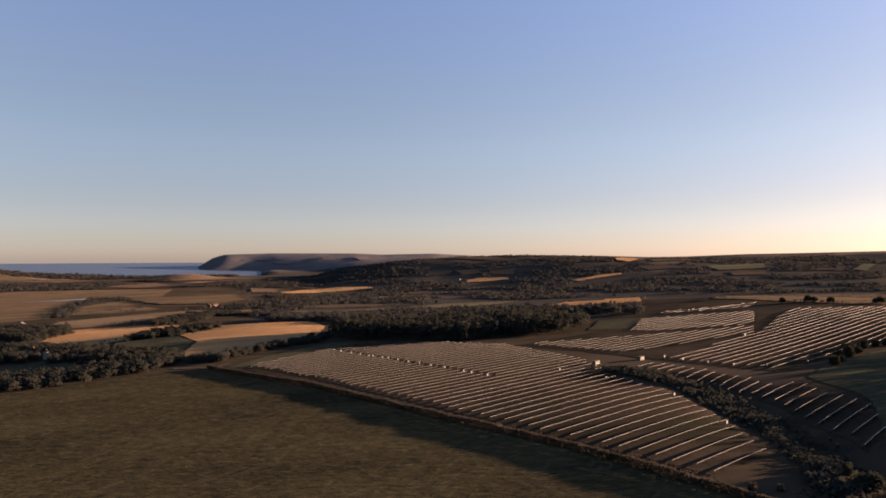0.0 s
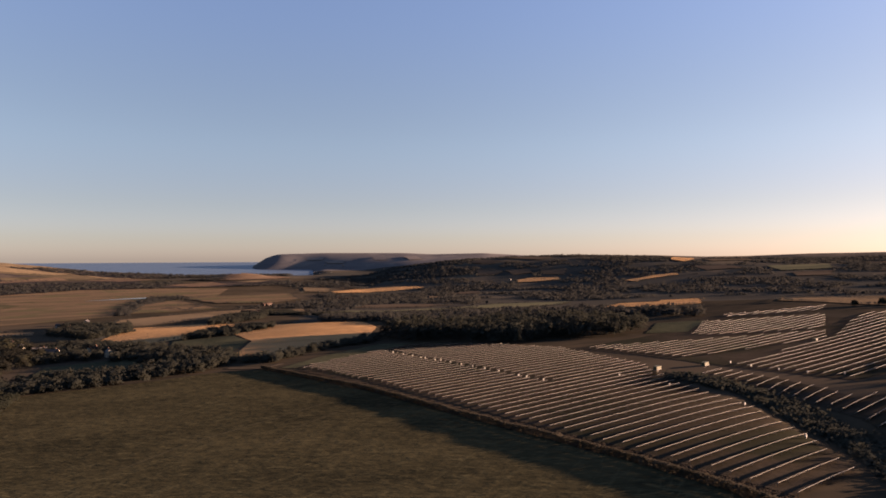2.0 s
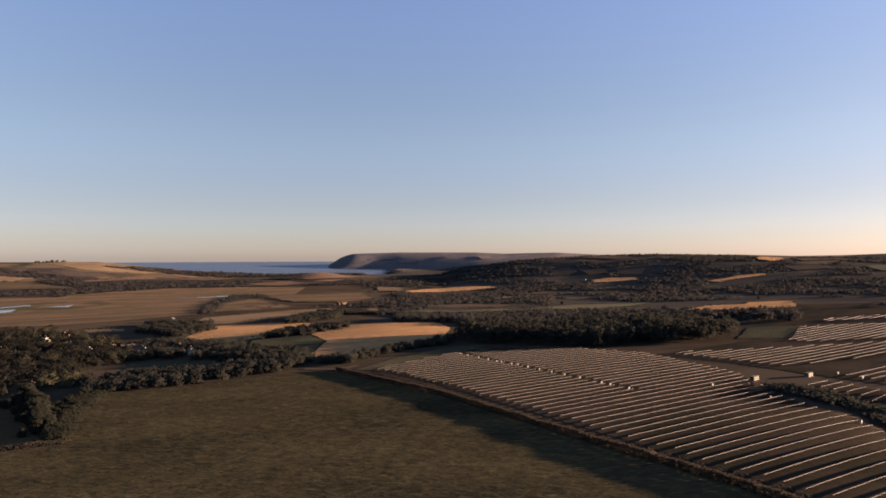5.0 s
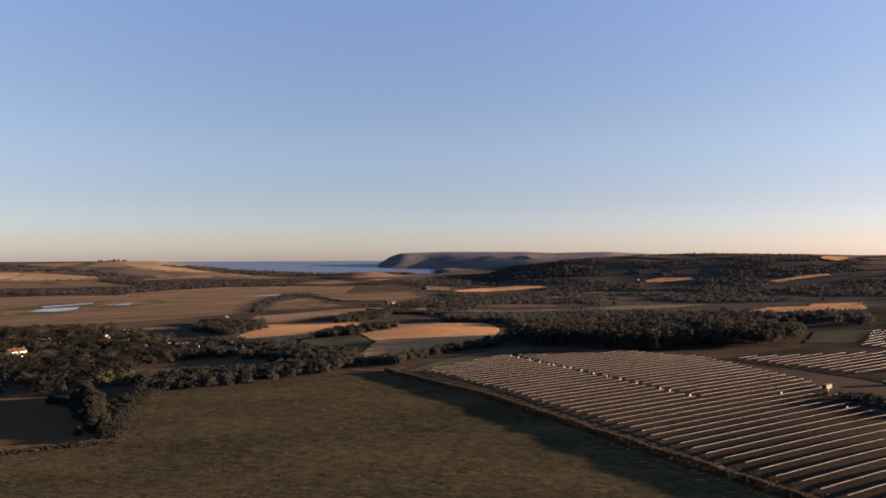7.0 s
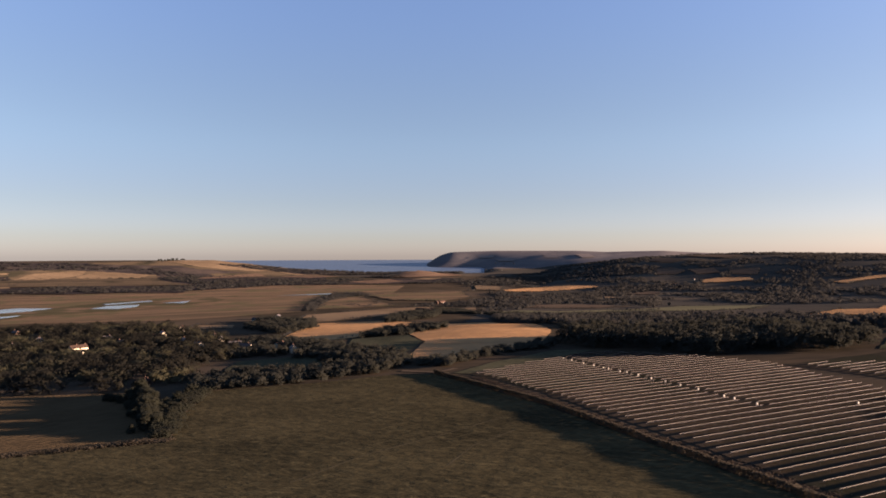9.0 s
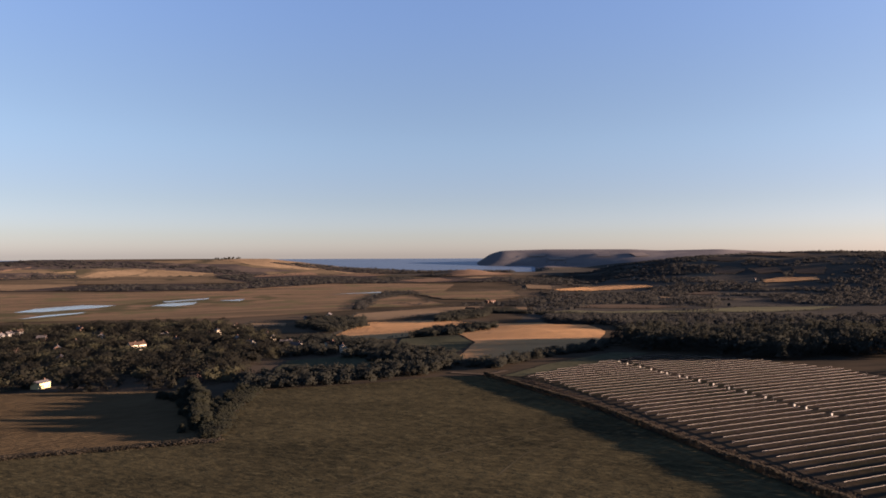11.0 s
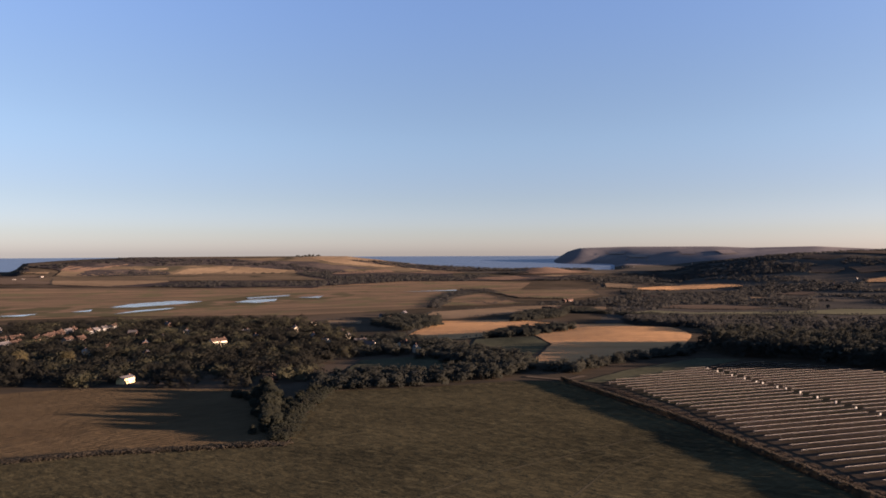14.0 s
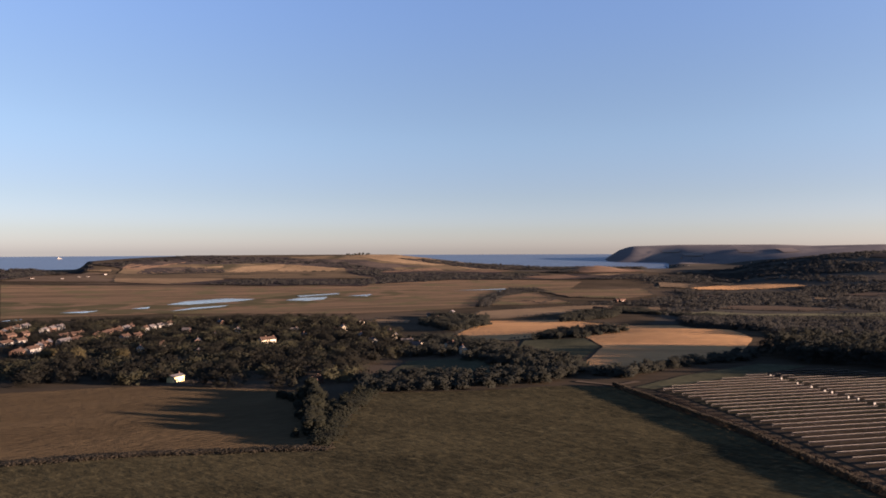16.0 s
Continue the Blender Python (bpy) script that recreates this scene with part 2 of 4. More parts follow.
def height(x, y):
    """The ground's height in metres at a place of the plan."""
    x, y = np.asarray(x, float), np.asarray(y, float)
    d = np.hypot(x, y)
    az = np.degrees(np.arctan2(-x, y))
    near = 5.9 + 0.03 * np.clip(x, -1300, 420) - 0.005 * (np.clip(y, -400, 1000) - 336)
    near = near + 1.2 * np.sin(x / 130 + 0.6) * np.sin(y / 160 + 0.4)
    vale = -25.0 + 1.2 * np.sin(x / 330) * np.sin(y / 270)
    w = step(d + 5.0 * np.clip(az, -40, 40), 850, 1500)
    h = near * (1 - w) + vale * w
    # the down, which breaks off in a cliff at its seaward end
    down = swell(x, y, 46, 3440, 640, 430, 73, 2.4) + swell(x, y, 60, 3300, 420, 330, 44)
    back = np.interp(az, [28, 29.5, 34.8, 38.3, 40.7, 48, 54.4, 58.4, 60.4, 62.4], [-50, -40, 14, 46, 54, 53, 54, 45, 38, 28])
    h = h + down
    h = h + step(1 - np.abs(d - 3400) / np.where(d < 3400, 420, 240), 0, 1) * np.clip(back - h, 0, None)
    cliff = step(az, 62.2, 63.0) * step(d, 2950, 3150)
    h = h * (1 - cliff) + np.minimum(h, -12) * cliff
    h = h + swell(x, y, 31, 3300, 330, 300, 28)
    h = h + swell(x, y, 21.6, 3050, 190, 200, 45)
    h = h + swell(x, y, -13, 3150, 900, 480, 66, 2.6)
    h = h + swell(x, y, -40, 3900, 1250, 700, 84, 2.4)
    h = h + swell(x, y, -24, 1150, 420, 300, 14)
    h = h + step(-az, -8, 26) * step(d, 1200, 2400) * 40
    # the domed stubble field
    h = h + swell(x, y, 16, 830, 130, 70, 8.0)
    # the dip that runs down between the solar rows
    h = h - (3.5 * np.exp(-((x - 147) / 13) ** 2) + 2.6 * np.exp(-((x - 150) / 42) ** 2)) * step(y, 190, 250) * step(-y, -425, -370)
    coast = step(d, 3050, 3500) * step(az, 9, 16) * step(-az, -88, -76)
    h = h + coast * 22
    out, shore = step(d, 3560, 3760), step(az, 14.5, 17.0)
    shelf = out * np.maximum(shore, step(az, -4, 4))
    h = h * (1 - shelf) + (sea_level(d) + 10 - 24 * shore) * shelf
    # the far headland: a long level back that ends in a steep nose over the sea
    crest = np.interp(az, [-40, -34, -28, -25, -20.6, -17.5, -13.5, -10.6, -7, -3.4, -1.7, 0.8, 5.3, 7.7, 14.6, 17.8, 18.5, 19.4, 20.6, 20.9],
                      [122, 121, 112, 109, 96, 93, 104, 103, 108, 105, 112, 123, 116, 125, 127, 121, 119, 99, 38, -50])
    # a wooded hill stands before it
    brow = np.interp(az, [-40, -34, -25, -20, -16, -13, -10, -6.9, -1.2, 1.5, 4.2, 6.5, 8.7, 11], [60, 62, 62, 73, 80, 88, 92, 95, 90, 82, 70, 53, 34, 0])
    rise = np.where(d < 3300, (3300 - d) / 1350, (d - 3300) / 520)
    h = h + step(1 - rise, 0, 1) * np.clip(brow - h, 0, None)
    front = np.interp(az, [5, 15], [820, 330])
    al = np.where(d < 4450, (4450 - d) / front, (d - 4450) / 300)
    h = h + np.clip(1.02 - al, 0, 1) * np.clip(crest - h, 0, None)
    return h


def mesh_of(name, verts, faces, material, smooth=False):
    me = bpy.data.meshes.new(name)
    me.from_pydata([tuple(v) for v in verts], [], [tuple(f) for f in faces])
    if smooth:
        me.polygons.foreach_set("use_smooth", [True] * len(me.polygons))
    for m in material if isinstance(material, (list, tuple)) else [material]:
        me.materials.append(m)
    me.update()
    return me


def part(name, mesh, parent, label=""):
    ob = new(name, mesh)
    ob.parent = parent
    if label:
        ob["label"] = label
    return ob


# ---- the ground sheet and the sea ----
def rings():
    d = [0.0]
    while d[-1] < 4950:
        d.append(min(4950, d[-1] + max(9.0, 0.016 * d[-1])))
    return np.array(d)


def bearings():
    return np.concatenate([np.arange(-48, 78, 0.45), np.arange(78, 312, 3.0)])


def ground_sheet():
    d, az = rings(), np.radians(bearings())
    dd, aa = np.meshgrid(d, az, indexing="ij")
    x, y = -np.sin(aa) * dd, np.cos(aa) * dd
    z = height(x, y)
    nd, na = dd.shape
    verts = np.stack([x, y, z], -1).reshape(-1, 3)
    i, j = np.meshgrid(np.arange(nd - 1), np.arange(na), indexing="ij")
    k = (j + 1) % na
    faces = np.stack([i * na + j, i * na + k, (i + 1) * na + k, (i + 1) * na + j], -1).reshape(-1, 4)
    faces = faces[:, ::-1]
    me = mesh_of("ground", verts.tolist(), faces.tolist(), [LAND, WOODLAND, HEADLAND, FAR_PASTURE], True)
    cx, cy = x[:-1].ravel(), y[:-1].ravel()
    cd, ca = np.hypot(cx, cy), np.degrees(np.arctan2(-cx, cy))
    slot = np.zeros(len(faces), int)
    slot[(cd > 1050) & (ca < 12 - (cd - 2300) * 0.004)] = 1
    slot[(cd > 3000) & (ca < 36)] = 1
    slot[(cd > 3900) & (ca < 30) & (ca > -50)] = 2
    slot[(cd > 3850) & (ca < -5)] = 3
    me.polygons.foreach_set("material_index", slot.tolist())
    me.update()
    return tagged(new("ground", me), "rolling dusky pasture and woodland running out to the sea", "ground", kind="structure")


ground_sheet()


def sea_sheet():
    d = np.array([3450, 3600, 3800, 4000, 4200, 4450, 4700, 4955.0])
    az = np.radians(np.arange(11, 96, 2.0))
    dd, aa = np.meshgrid(d, az, indexing="ij")
    verts = np.stack([-np.sin(aa) * dd, np.cos(aa) * dd, sea_level(dd)], -1).reshape(-1, 3)
    na = len(az)
    faces = [(i * na + j, (i + 1) * na + j, (i + 1) * na + j + 1, i * na + j + 1) for i in range(len(d) - 1) for j in range(na - 1)]
    return tagged(new("sea", mesh_of("sea", verts.tolist(), faces, SEA, True)), "calm blue evening sea reaching to the horizon", "sea", kind="structure")


sea_sheet()

from mathutils.geometry import delaunay_2d_cdt


def inside(px, py, poly):
    hit = np.zeros(np.shape(px), bool)
    n = len(poly)
    for i in range(n):
        (ax, ay), (bx, by) = poly[i], poly[(i + 1) % n]
        if ay == by:
            continue
        cross = (ay > py) != (by > py)
        hit ^= cross & (px < (bx - ax) * (py - ay) / (by - ay) + ax)
    return hit


def rounded(poly, wobble, seed):
    """The outline with its edges cut into short pieces that waver a little."""
    rng = np.random.default_rng(seed)
    out = []
    n = len(poly)
    for i in range(n):
        a, b = np.array(poly[i], float), np.array(poly[(i + 1) % n], float)
        reach = np.linalg.norm(b - a)
        k = int(np.clip(reach / max(8.0, wobble * 3), 1, 40))
        side = np.array([-(b - a)[1], (b - a)[0]]) / max(reach, 1e-6)
        for j in range(k):
            p = a + (b - a) * j / k
            if j:
                p = p + side * rng.normal(0, wobble * 0.4)
            out.append(tuple(p))
    return out


LAID, GLADES = [], []


def sheet(name, poly, material, label, category="field", lift=None, wobble=1.5, cell=None):
    """A field, pond or track that lies on the ground inside an outline of the plan."""
    seed = int(abs(poly[0][0] * 7 + poly[0][1] * 3)) % 9973
    edge = rounded(poly, wobble, seed)
    p = np.array(edge)
    reach = float(np.hypot(p[:, 0], p[:, 1]).mean())
    cell = cell or (max(9.0, reach * 0.016) if reach < 2000 else reach * 0.0095)
    lo, hi = p.min(0), p.max(0)
    gx, gy = np.meshgrid(np.arange(lo[0] + cell / 2, hi[0], cell), np.arange(lo[1] + cell / 2, hi[1], cell))
    keep = inside(gx, gy, edge)
    inner = list(zip(gx[keep].tolist(), gy[keep].tolist()))
    pts = [Vector(q) for q in edge + inner]
    n = len(edge)
    co, _, tris, *_ = delaunay_2d_cdt(pts, [(i, (i + 1) % n) for i in range(n)], [list(range(n))], 1, 1e-4)
    c = np.array([(v.x, v.y) for v in co])
    LAID.append(edge)
    lift = 0.08 + reach * 0.0002 + max(0.0, reach - 1300) * 0.001 + 0.01 * len(LAID) if lift is None else lift
    if reach > 900 and category == "field":
        GLADES.append(edge)
    z = height(c[:, 0], c[:, 1]) + lift
    ob = new(name, mesh_of(name, np.column_stack([c, z]).tolist(), tris, material, True))
    return tagged(ob, label, category, kind="structure")


# ---- foliage ----
SPRAY = (np.array([(1, 1, 1), (-1, -1, 1), (-1, 1, -1), (1, -1, -1)], float) / 1.5, np.array([(0, 1, 3), (0, 2, 1), (0, 3, 2), (1, 2, 3)]))


def clumps(centres, radii, rng, squash=0.8):
    """Many small, ragged clumps of leaves, as vertices and faces."""
    v, f = SPRAY
    n = len(centres)
    turn = rng.normal(size=(n, 3, 3))
    turn = np.linalg.qr(turn)[0]
    w = np.einsum("nij,vj->nvi", turn, v)
    w = w * (1 + rng.uniform(-0.38, 0.38, (n, len(v), 1)))
    w[:, :, 2] *= squash
    w = w * np.asarray(radii)[:, None, None] + np.asarray(centres)[:, None, :]
    faces = f[None] + (np.arange(n) * len(v))[:, None, None]
    return w.reshape(-1, 3), faces.reshape(-1, 3)


def leafy(name, centres, radii, hearts, material, rng):
    """A mesh of leaf clumps, shaded softly round the heart of each crown."""
    v, f = clumps(centres, radii, rng)
    out = v - np.repeat(np.asarray(hearts), len(SPRAY[0]), axis=0)
    own = v - np.repeat(np.asarray(centres), len(SPRAY[0]), axis=0)
    out = out / np.maximum(np.linalg.norm(out, axis=1), 1e-6)[:, None] + 0.45 * own / np.maximum(np.linalg.norm(own, axis=1), 1e-6)[:, None]
    # crowns open upwards to the sky
    out = out * 0.07 + np.array((0, 0, 1.0))
    out = out / np.maximum(np.linalg.norm(out, axis=1), 1e-6)[:, None]
    me = bpy.data.meshes.new(name)
    me.vertices.add(len(v))
    me.vertices.foreach_set("co", v.ravel())
    me.loops.add(f.size)
    me.loops.foreach_set("vertex_index", f.ravel().astype(np.int32))
    me.polygons.add(len(f))
    me.polygons.foreach_set("loop_start", np.arange(0, f.size, 3, dtype=np.int32))
    me.polygons.foreach_set("use_smooth", np.ones(len(f), bool))
    me.materials.append(material)
    me.update(calc_edges=True)
    me.normals_split_custom_set_from_vertices(out.tolist())
    return me


def crown_points(rng, n, width, tall, base, grain):
    """Places and sizes of the clumps of one crown: lobes set round a few limbs, with gaps between."""
    lobes = max(4, min(44, n // 12))
    a = rng.uniform(0, 2 * np.pi, lobes)
    r = np.sqrt(rng.uniform(0.02, 1, lobes)) * width * 0.36
    h = base + (tall - base) * rng.uniform(0.04, 0.78, lobes)
    r *= np.sqrt(np.clip(1.15 - ((h - base) / (tall - base)) ** 1.6, 0.1, 1))
    lobe = np.column_stack([np.cos(a) * r, np.sin(a) * r, h])
    pick = rng.integers(0, lobes, n)
    way = rng.normal(size=(n, 3))
    way /= np.linalg.norm(way, axis=1)[:, None]
    c = lobe[pick] + way * np.array([1, 1, 0.8]) * width * (0.24 if lobes < 14 else 0.2) * rng.uniform(0.35, 1.25, (n, 1))
    c[:, 2] = np.clip(c[:, 2], base * 0.8, tall)
    # the heart of each lobe is filled with broader clumps
    heart = rng.random(n) < 0.2
    c[heart] = lobe[pick[heart]] + (c[heart] - lobe[pick[heart]]) * 0.55
    return c, grain * rng.uniform(0.5, 1.3, n) * np.where(heart, 2.2, 0.9)


def tube(path, radii, sides=6):
    v, f = [], []
    for k, (p, r) in enumerate(zip(path, radii)):
        for s in range(sides):
            a = 2 * math.pi * s / sides
            v.append((p[0] + r * math.cos(a), p[1] + r * math.sin(a), p[2]))
        if k:
            for s in range(sides):
                t = (s + 1) % sides
                f.append(((k - 1) * sides + s, (k - 1) * sides + t, k * sides + t, k * sides + s))
    f.append(tuple(range((len(path) - 1) * sides, len(path) * sides)))
    return v, f


def joined(pieces):
    v, f = [], []
    for pv, pf in pieces:
        base = len(v)
        v.extend(tuple(p) for p in pv)
        f.extend(tuple(i + base for i in q) for q in pf)
    return v, f


def tree_meshes(seed, width, tall, n=150, grain=0.7, leaf=None):
    rng = np.random.default_rng(seed)
    base = tall * 0.1
    c, r = crown_points(rng, n, width, tall, base, grain)
    crown = leafy("crown", c, r, np.tile((0, 0, tall * 0.45), (len(c), 1)), leaf or LEAF, rng)
    limbs = [tube([(0, 0, -1.5), (0, 0, 0.6), (0.1, 0, tall * 0.35), (0.2, 0.1, tall * 0.7)], [0.55, 0.38, 0.26, 0.08])]
    for k in range(6):
        a = k * 1.05 + rng.uniform(-0.3, 0.3)
        q = width * 0.33
        limbs.append(tube([(0, 0, tall * 0.22), (math.cos(a) * q * 0.5, math.sin(a) * q * 0.5, tall * 0.42), (math.cos(a) * q, math.sin(a) * q, tall * 0.6)], [0.2, 0.13, 0.05], 5))
    tv, tf = joined(limbs)
    return crown, mesh_of("trunk", tv, tf, BARK)


KINDS = [tree_meshes(11, 12, 12, 850, 0.62), tree_meshes(12, 10, 13, 800, 0.6), tree_meshes(13, 14, 11.5, 1000, 0.62), tree_meshes(14, 8, 9, 560, 0.54), tree_meshes(15, 11, 10, 800, 0.6), tree_meshes(16, 7, 14, 650, 0.55)]
BUSHES = [tree_meshes(21, 5, 3.6, 260, 0.5, LEAF_HEDGE), tree_meshes(22, 4, 2.8, 220, 0.45, LEAF_HEDGE)]
TREE_RNG = random.Random(5)


def tree(x, y, size=1.0, kind=None, group="", label="dark broadleaf tree with a full uneven crown", category="tree", meshes=None):
    crown, trunk = (meshes or KINDS)[TREE_RNG.randrange(len(meshes or KINDS)) if kind is None else kind]
    ob = new("tree" if category == "tree" else category)
    s = size * TREE_RNG.uniform(0.85, 1.15)
    ob.matrix_world = pose(x, y, float(height(x, y)) - 0.1, 0, 0, TREE_RNG.uniform(0, 360)) @ Matrix.Diagonal((s, s, s * TREE_RNG.uniform(0.9, 1.1), 1))
    part("crown", crown, ob)
    part("trunk", trunk, ob)
    return tagged(ob, label, category, group)


def along(points, gap, jitter, rng):
    """Places strung along a line of the plan."""
    out = []
    for (ax, ay), (bx, by) in zip(points, points[1:]):
        reach = math.hypot(bx - ax, by - ay)
        k = max(1, round(reach / gap))
        for i in range(k):
            s = (i + rng.uniform(-0.35, 0.35)) / k
            out.append((ax + (bx - ax) * s + rng.normal(0, jitter), ay + (by - ay) * s + rng.normal(0, jitter)))
    return out


def tree_row(points, gap, size, group, jitter=2.0, seed=1):
    rng = np.random.default_rng(seed)
    for x, y in along(points, gap, jitter, rng):
        tree(x, y, size * rng.uniform(0.7, 1.2), group=group)


def hedge(points, tall, wide, label, seed=1, grain=0.65, leaf=None, gap=0.4, ragged=0.5):
    """One run of hedge, ragged on top, that follows the ground."""
    rng = np.random.default_rng(seed)
    p = np.array(along(points, gap, wide * 0.3, rng))
    size = tall * (1 - ragged / 2 + ragged * np.array([noise.noise((x / 14, y / 14, seed)) for x, y in p])) * rng.uniform(1.05 - 0.6 * ragged, 1.1, len(p))
    size = np.clip(size, 0.3, None)
    cs, rs = [], []
    layers = 3 if tall < 1 else 5
    for k in range(layers):
        z = height(p[:, 0], p[:, 1]) + size * (0.12 + 0.84 * k / (layers - 1))
        c = np.column_stack([p + rng.normal(0, wide * 0.18, p.shape), z])
        cs.append(c)
        rs.append(np.full(len(p), grain) * rng.uniform(0.7, 1.3, len(p)))
    heart = np.column_stack([p, height(p[:, 0], p[:, 1]) + size * 0.2])
    ob = new("hedge", leafy("hedge", np.concatenate(cs), np.concatenate(rs), np.tile(heart, (layers, 1)), leaf or LEAF_HEDGE, rng))
    return tagged(ob, label, "hedge")


HOUSES, SUNNY = [], []


def wood(name, poly, spacing, tall, label, seed=1, n=145, grain=0.70, leaf=None, thin=0.0, category="woodland", glade=False, patchy=0.0):
    """A wood that nobody could count: crowns of many clumps standing inside an outline of the plan."""
    rng = np.random.default_rng(seed)
    q = np.array(poly, float)
    lo, hi = q.min(0), q.max(0)
    gx, gy = np.meshgrid(np.arange(lo[0], hi[0], spacing), np.arange(lo[1], hi[1], spacing))
    gx, gy = gx + rng.uniform(-0.45, 0.45, gx.shape) * spacing, gy + rng.uniform(-0.45, 0.45, gy.shape) * spacing
    keep = inside(gx, gy, poly) & (rng.random(gx.shape) >= thin)
    gx, gy = gx[keep], gy[keep]
    if patchy:
        # the trees stand in groves and strips with open ground between
        grove = np.array([noise.noise((x / 210 + 0.3 * y / 210, y / 150, seed)) + 0.5 * noise.noise((x / 70, y / 60, seed + 9)) for x, y in zip(gx, gy)])
        gx, gy = gx[grove > patchy], gy[grove > patchy]
    free = np.ones(len(gx), bool)
    for hx, hy in HOUSES:
        d = math.hypot(hx, hy)
        for front in (0, 14, 26):
            free &= np.hypot(gx - hx * (1 - front / d), gy - hy * (1 - front / d)) > 9
    for hx, hy in SUNNY:
        # the low sun reaches these walls between the trees
        sx, sy = math.sin(radians(SUN_BEARING)), math.cos(radians(SUN_BEARING))
        u, w = (gx - hx) * sx + (gy - hy) * sy, (gx - hx) * sy - (gy - hy) * sx
        free &= ~((u > -6) & (u < 115) & (np.abs(w) < 9))
    gx, gy = gx[free], gy[free]
    if glade:
        # open fields keep the ground before them clear as well
        free = np.ones(len(gx), bool)
        d = np.hypot(gx, gy)
        sx, sy = math.sin(radians(SUN_BEARING)), math.cos(radians(SUN_BEARING))
        for poly2 in GLADES:
            for up in (20.0, 45.0, 75.0):
                free &= ~inside(gx - sx * up, gy - sy * up, poly2)
            for back in (-15.0, 40.0, 90.0, 150.0):
                free &= ~inside(gx * (1 + back / d), gy * (1 + back / d), poly2)
        gx, gy = gx[free], gy[free]
    gz = height(gx, gy)
    cs, rs, hs = [], [], []
    for x, y, z in zip(gx, gy, gz):
        t = tall * rng.uniform(0.78, 1.12) * (1 + 0.22 * noise.noise((x / 60, y / 60, seed)))
        c, r = crown_points(rng, n, spacing * rng.uniform(1.1, 2.0), t, t * 0.12, grain)
        cs.append(c + (x, y, z))
        rs.append(r)
        hs.append(np.tile((x, y, z + t * 0.4), (len(c), 1)))
    if not cs:
        return None
    ob = new(name, leafy(name, np.concatenate(cs), np.concatenate(rs), np.concatenate(hs), leaf or LEAF_WOOD, rng))
    return tagged(ob, label, category, kind="stuff")


# ---- solar rows ----
ROW_WAY = radians(42.0)
ALONG, ACROSS = np.array([math.cos(ROW_WAY), math.sin(ROW_WAY)]), np.array([-math.sin(ROW_WAY), math.cos(ROW_WAY)])


def solar_row(a, b, group):
    """One long table of panels on posts, tilted away to the south, its high edge towards the north."""
    reach = float(np.linalg.norm(b - a))
    k = max(1, round(reach / 14))
    st = np.linspace(0, 1, k + 1)
    line = a + (b - a) * st[:, None]
    z0 = height(line[:, 0], line[:, 1])
    ob = new("solar_row")
    mid = (a + b) / 2
    mz = float(height(mid[0], mid[1]))
    ob.location = (mid[0], mid[1], mz)

    def strip(name, shape, material, label=""):
        v = [((*(p + ACROSS * o - mid), z + h - mz)) for p, z in zip(line, z0) for o, h in shape]
        m = len(shape)
        f = [(i * m + j, i * m + (j + 1) % m, (i + 1) * m + (j + 1) % m, (i + 1) * m + j) for i in range(k) for j in range(m)]
        f += [tuple(range(m))[::-1], tuple(range(k * m, (k + 1) * m))]
        return part(name, mesh_of(name, v, f, material), ob, label)

    strip("panel_bank", [(-0.78, 1.74), (0.78, 0.66), (0.78, 0.71), (-0.78, 1.79)], PANEL, "dark glass panels")
    strip("top_rail", [(-0.86, 1.74), (-0.78, 1.74), (-0.78, 1.82), (-0.86, 1.82)], RAIL, "pale metal upper edge")
    pieces = []
    posts = max(2, round(reach / 7))
    for s in np.linspace(0.01, 0.99, posts):
        p = a + (b - a) * s
        z = float(height(p[0], p[1])) - mz
        for off, top in ((-0.5, 1.42), (0.5, 0.78)):
            q = p + ACROSS * off - mid
            w = 0.06
            v = [(q[0] + dx * w, q[1] + dy * w, zz) for zz in (z - 0.4, z + top) for dx, dy in ((-1, -1), (1, -1), (1, 1), (-1, 1))]
            pieces.append((v, [(0, 1, 5, 4), (1, 2, 6, 5), (2, 3, 7, 6), (3, 0, 4, 7)]))
    v, f = joined(pieces)
    tagged(part("underframe", mesh_of("underframe", v, f, STEEL), ob, "galvanised steel posts"), kind="stuff")
    return tagged(ob, "long row of dark solar panels with a pale upper edge", "solar panels", group)


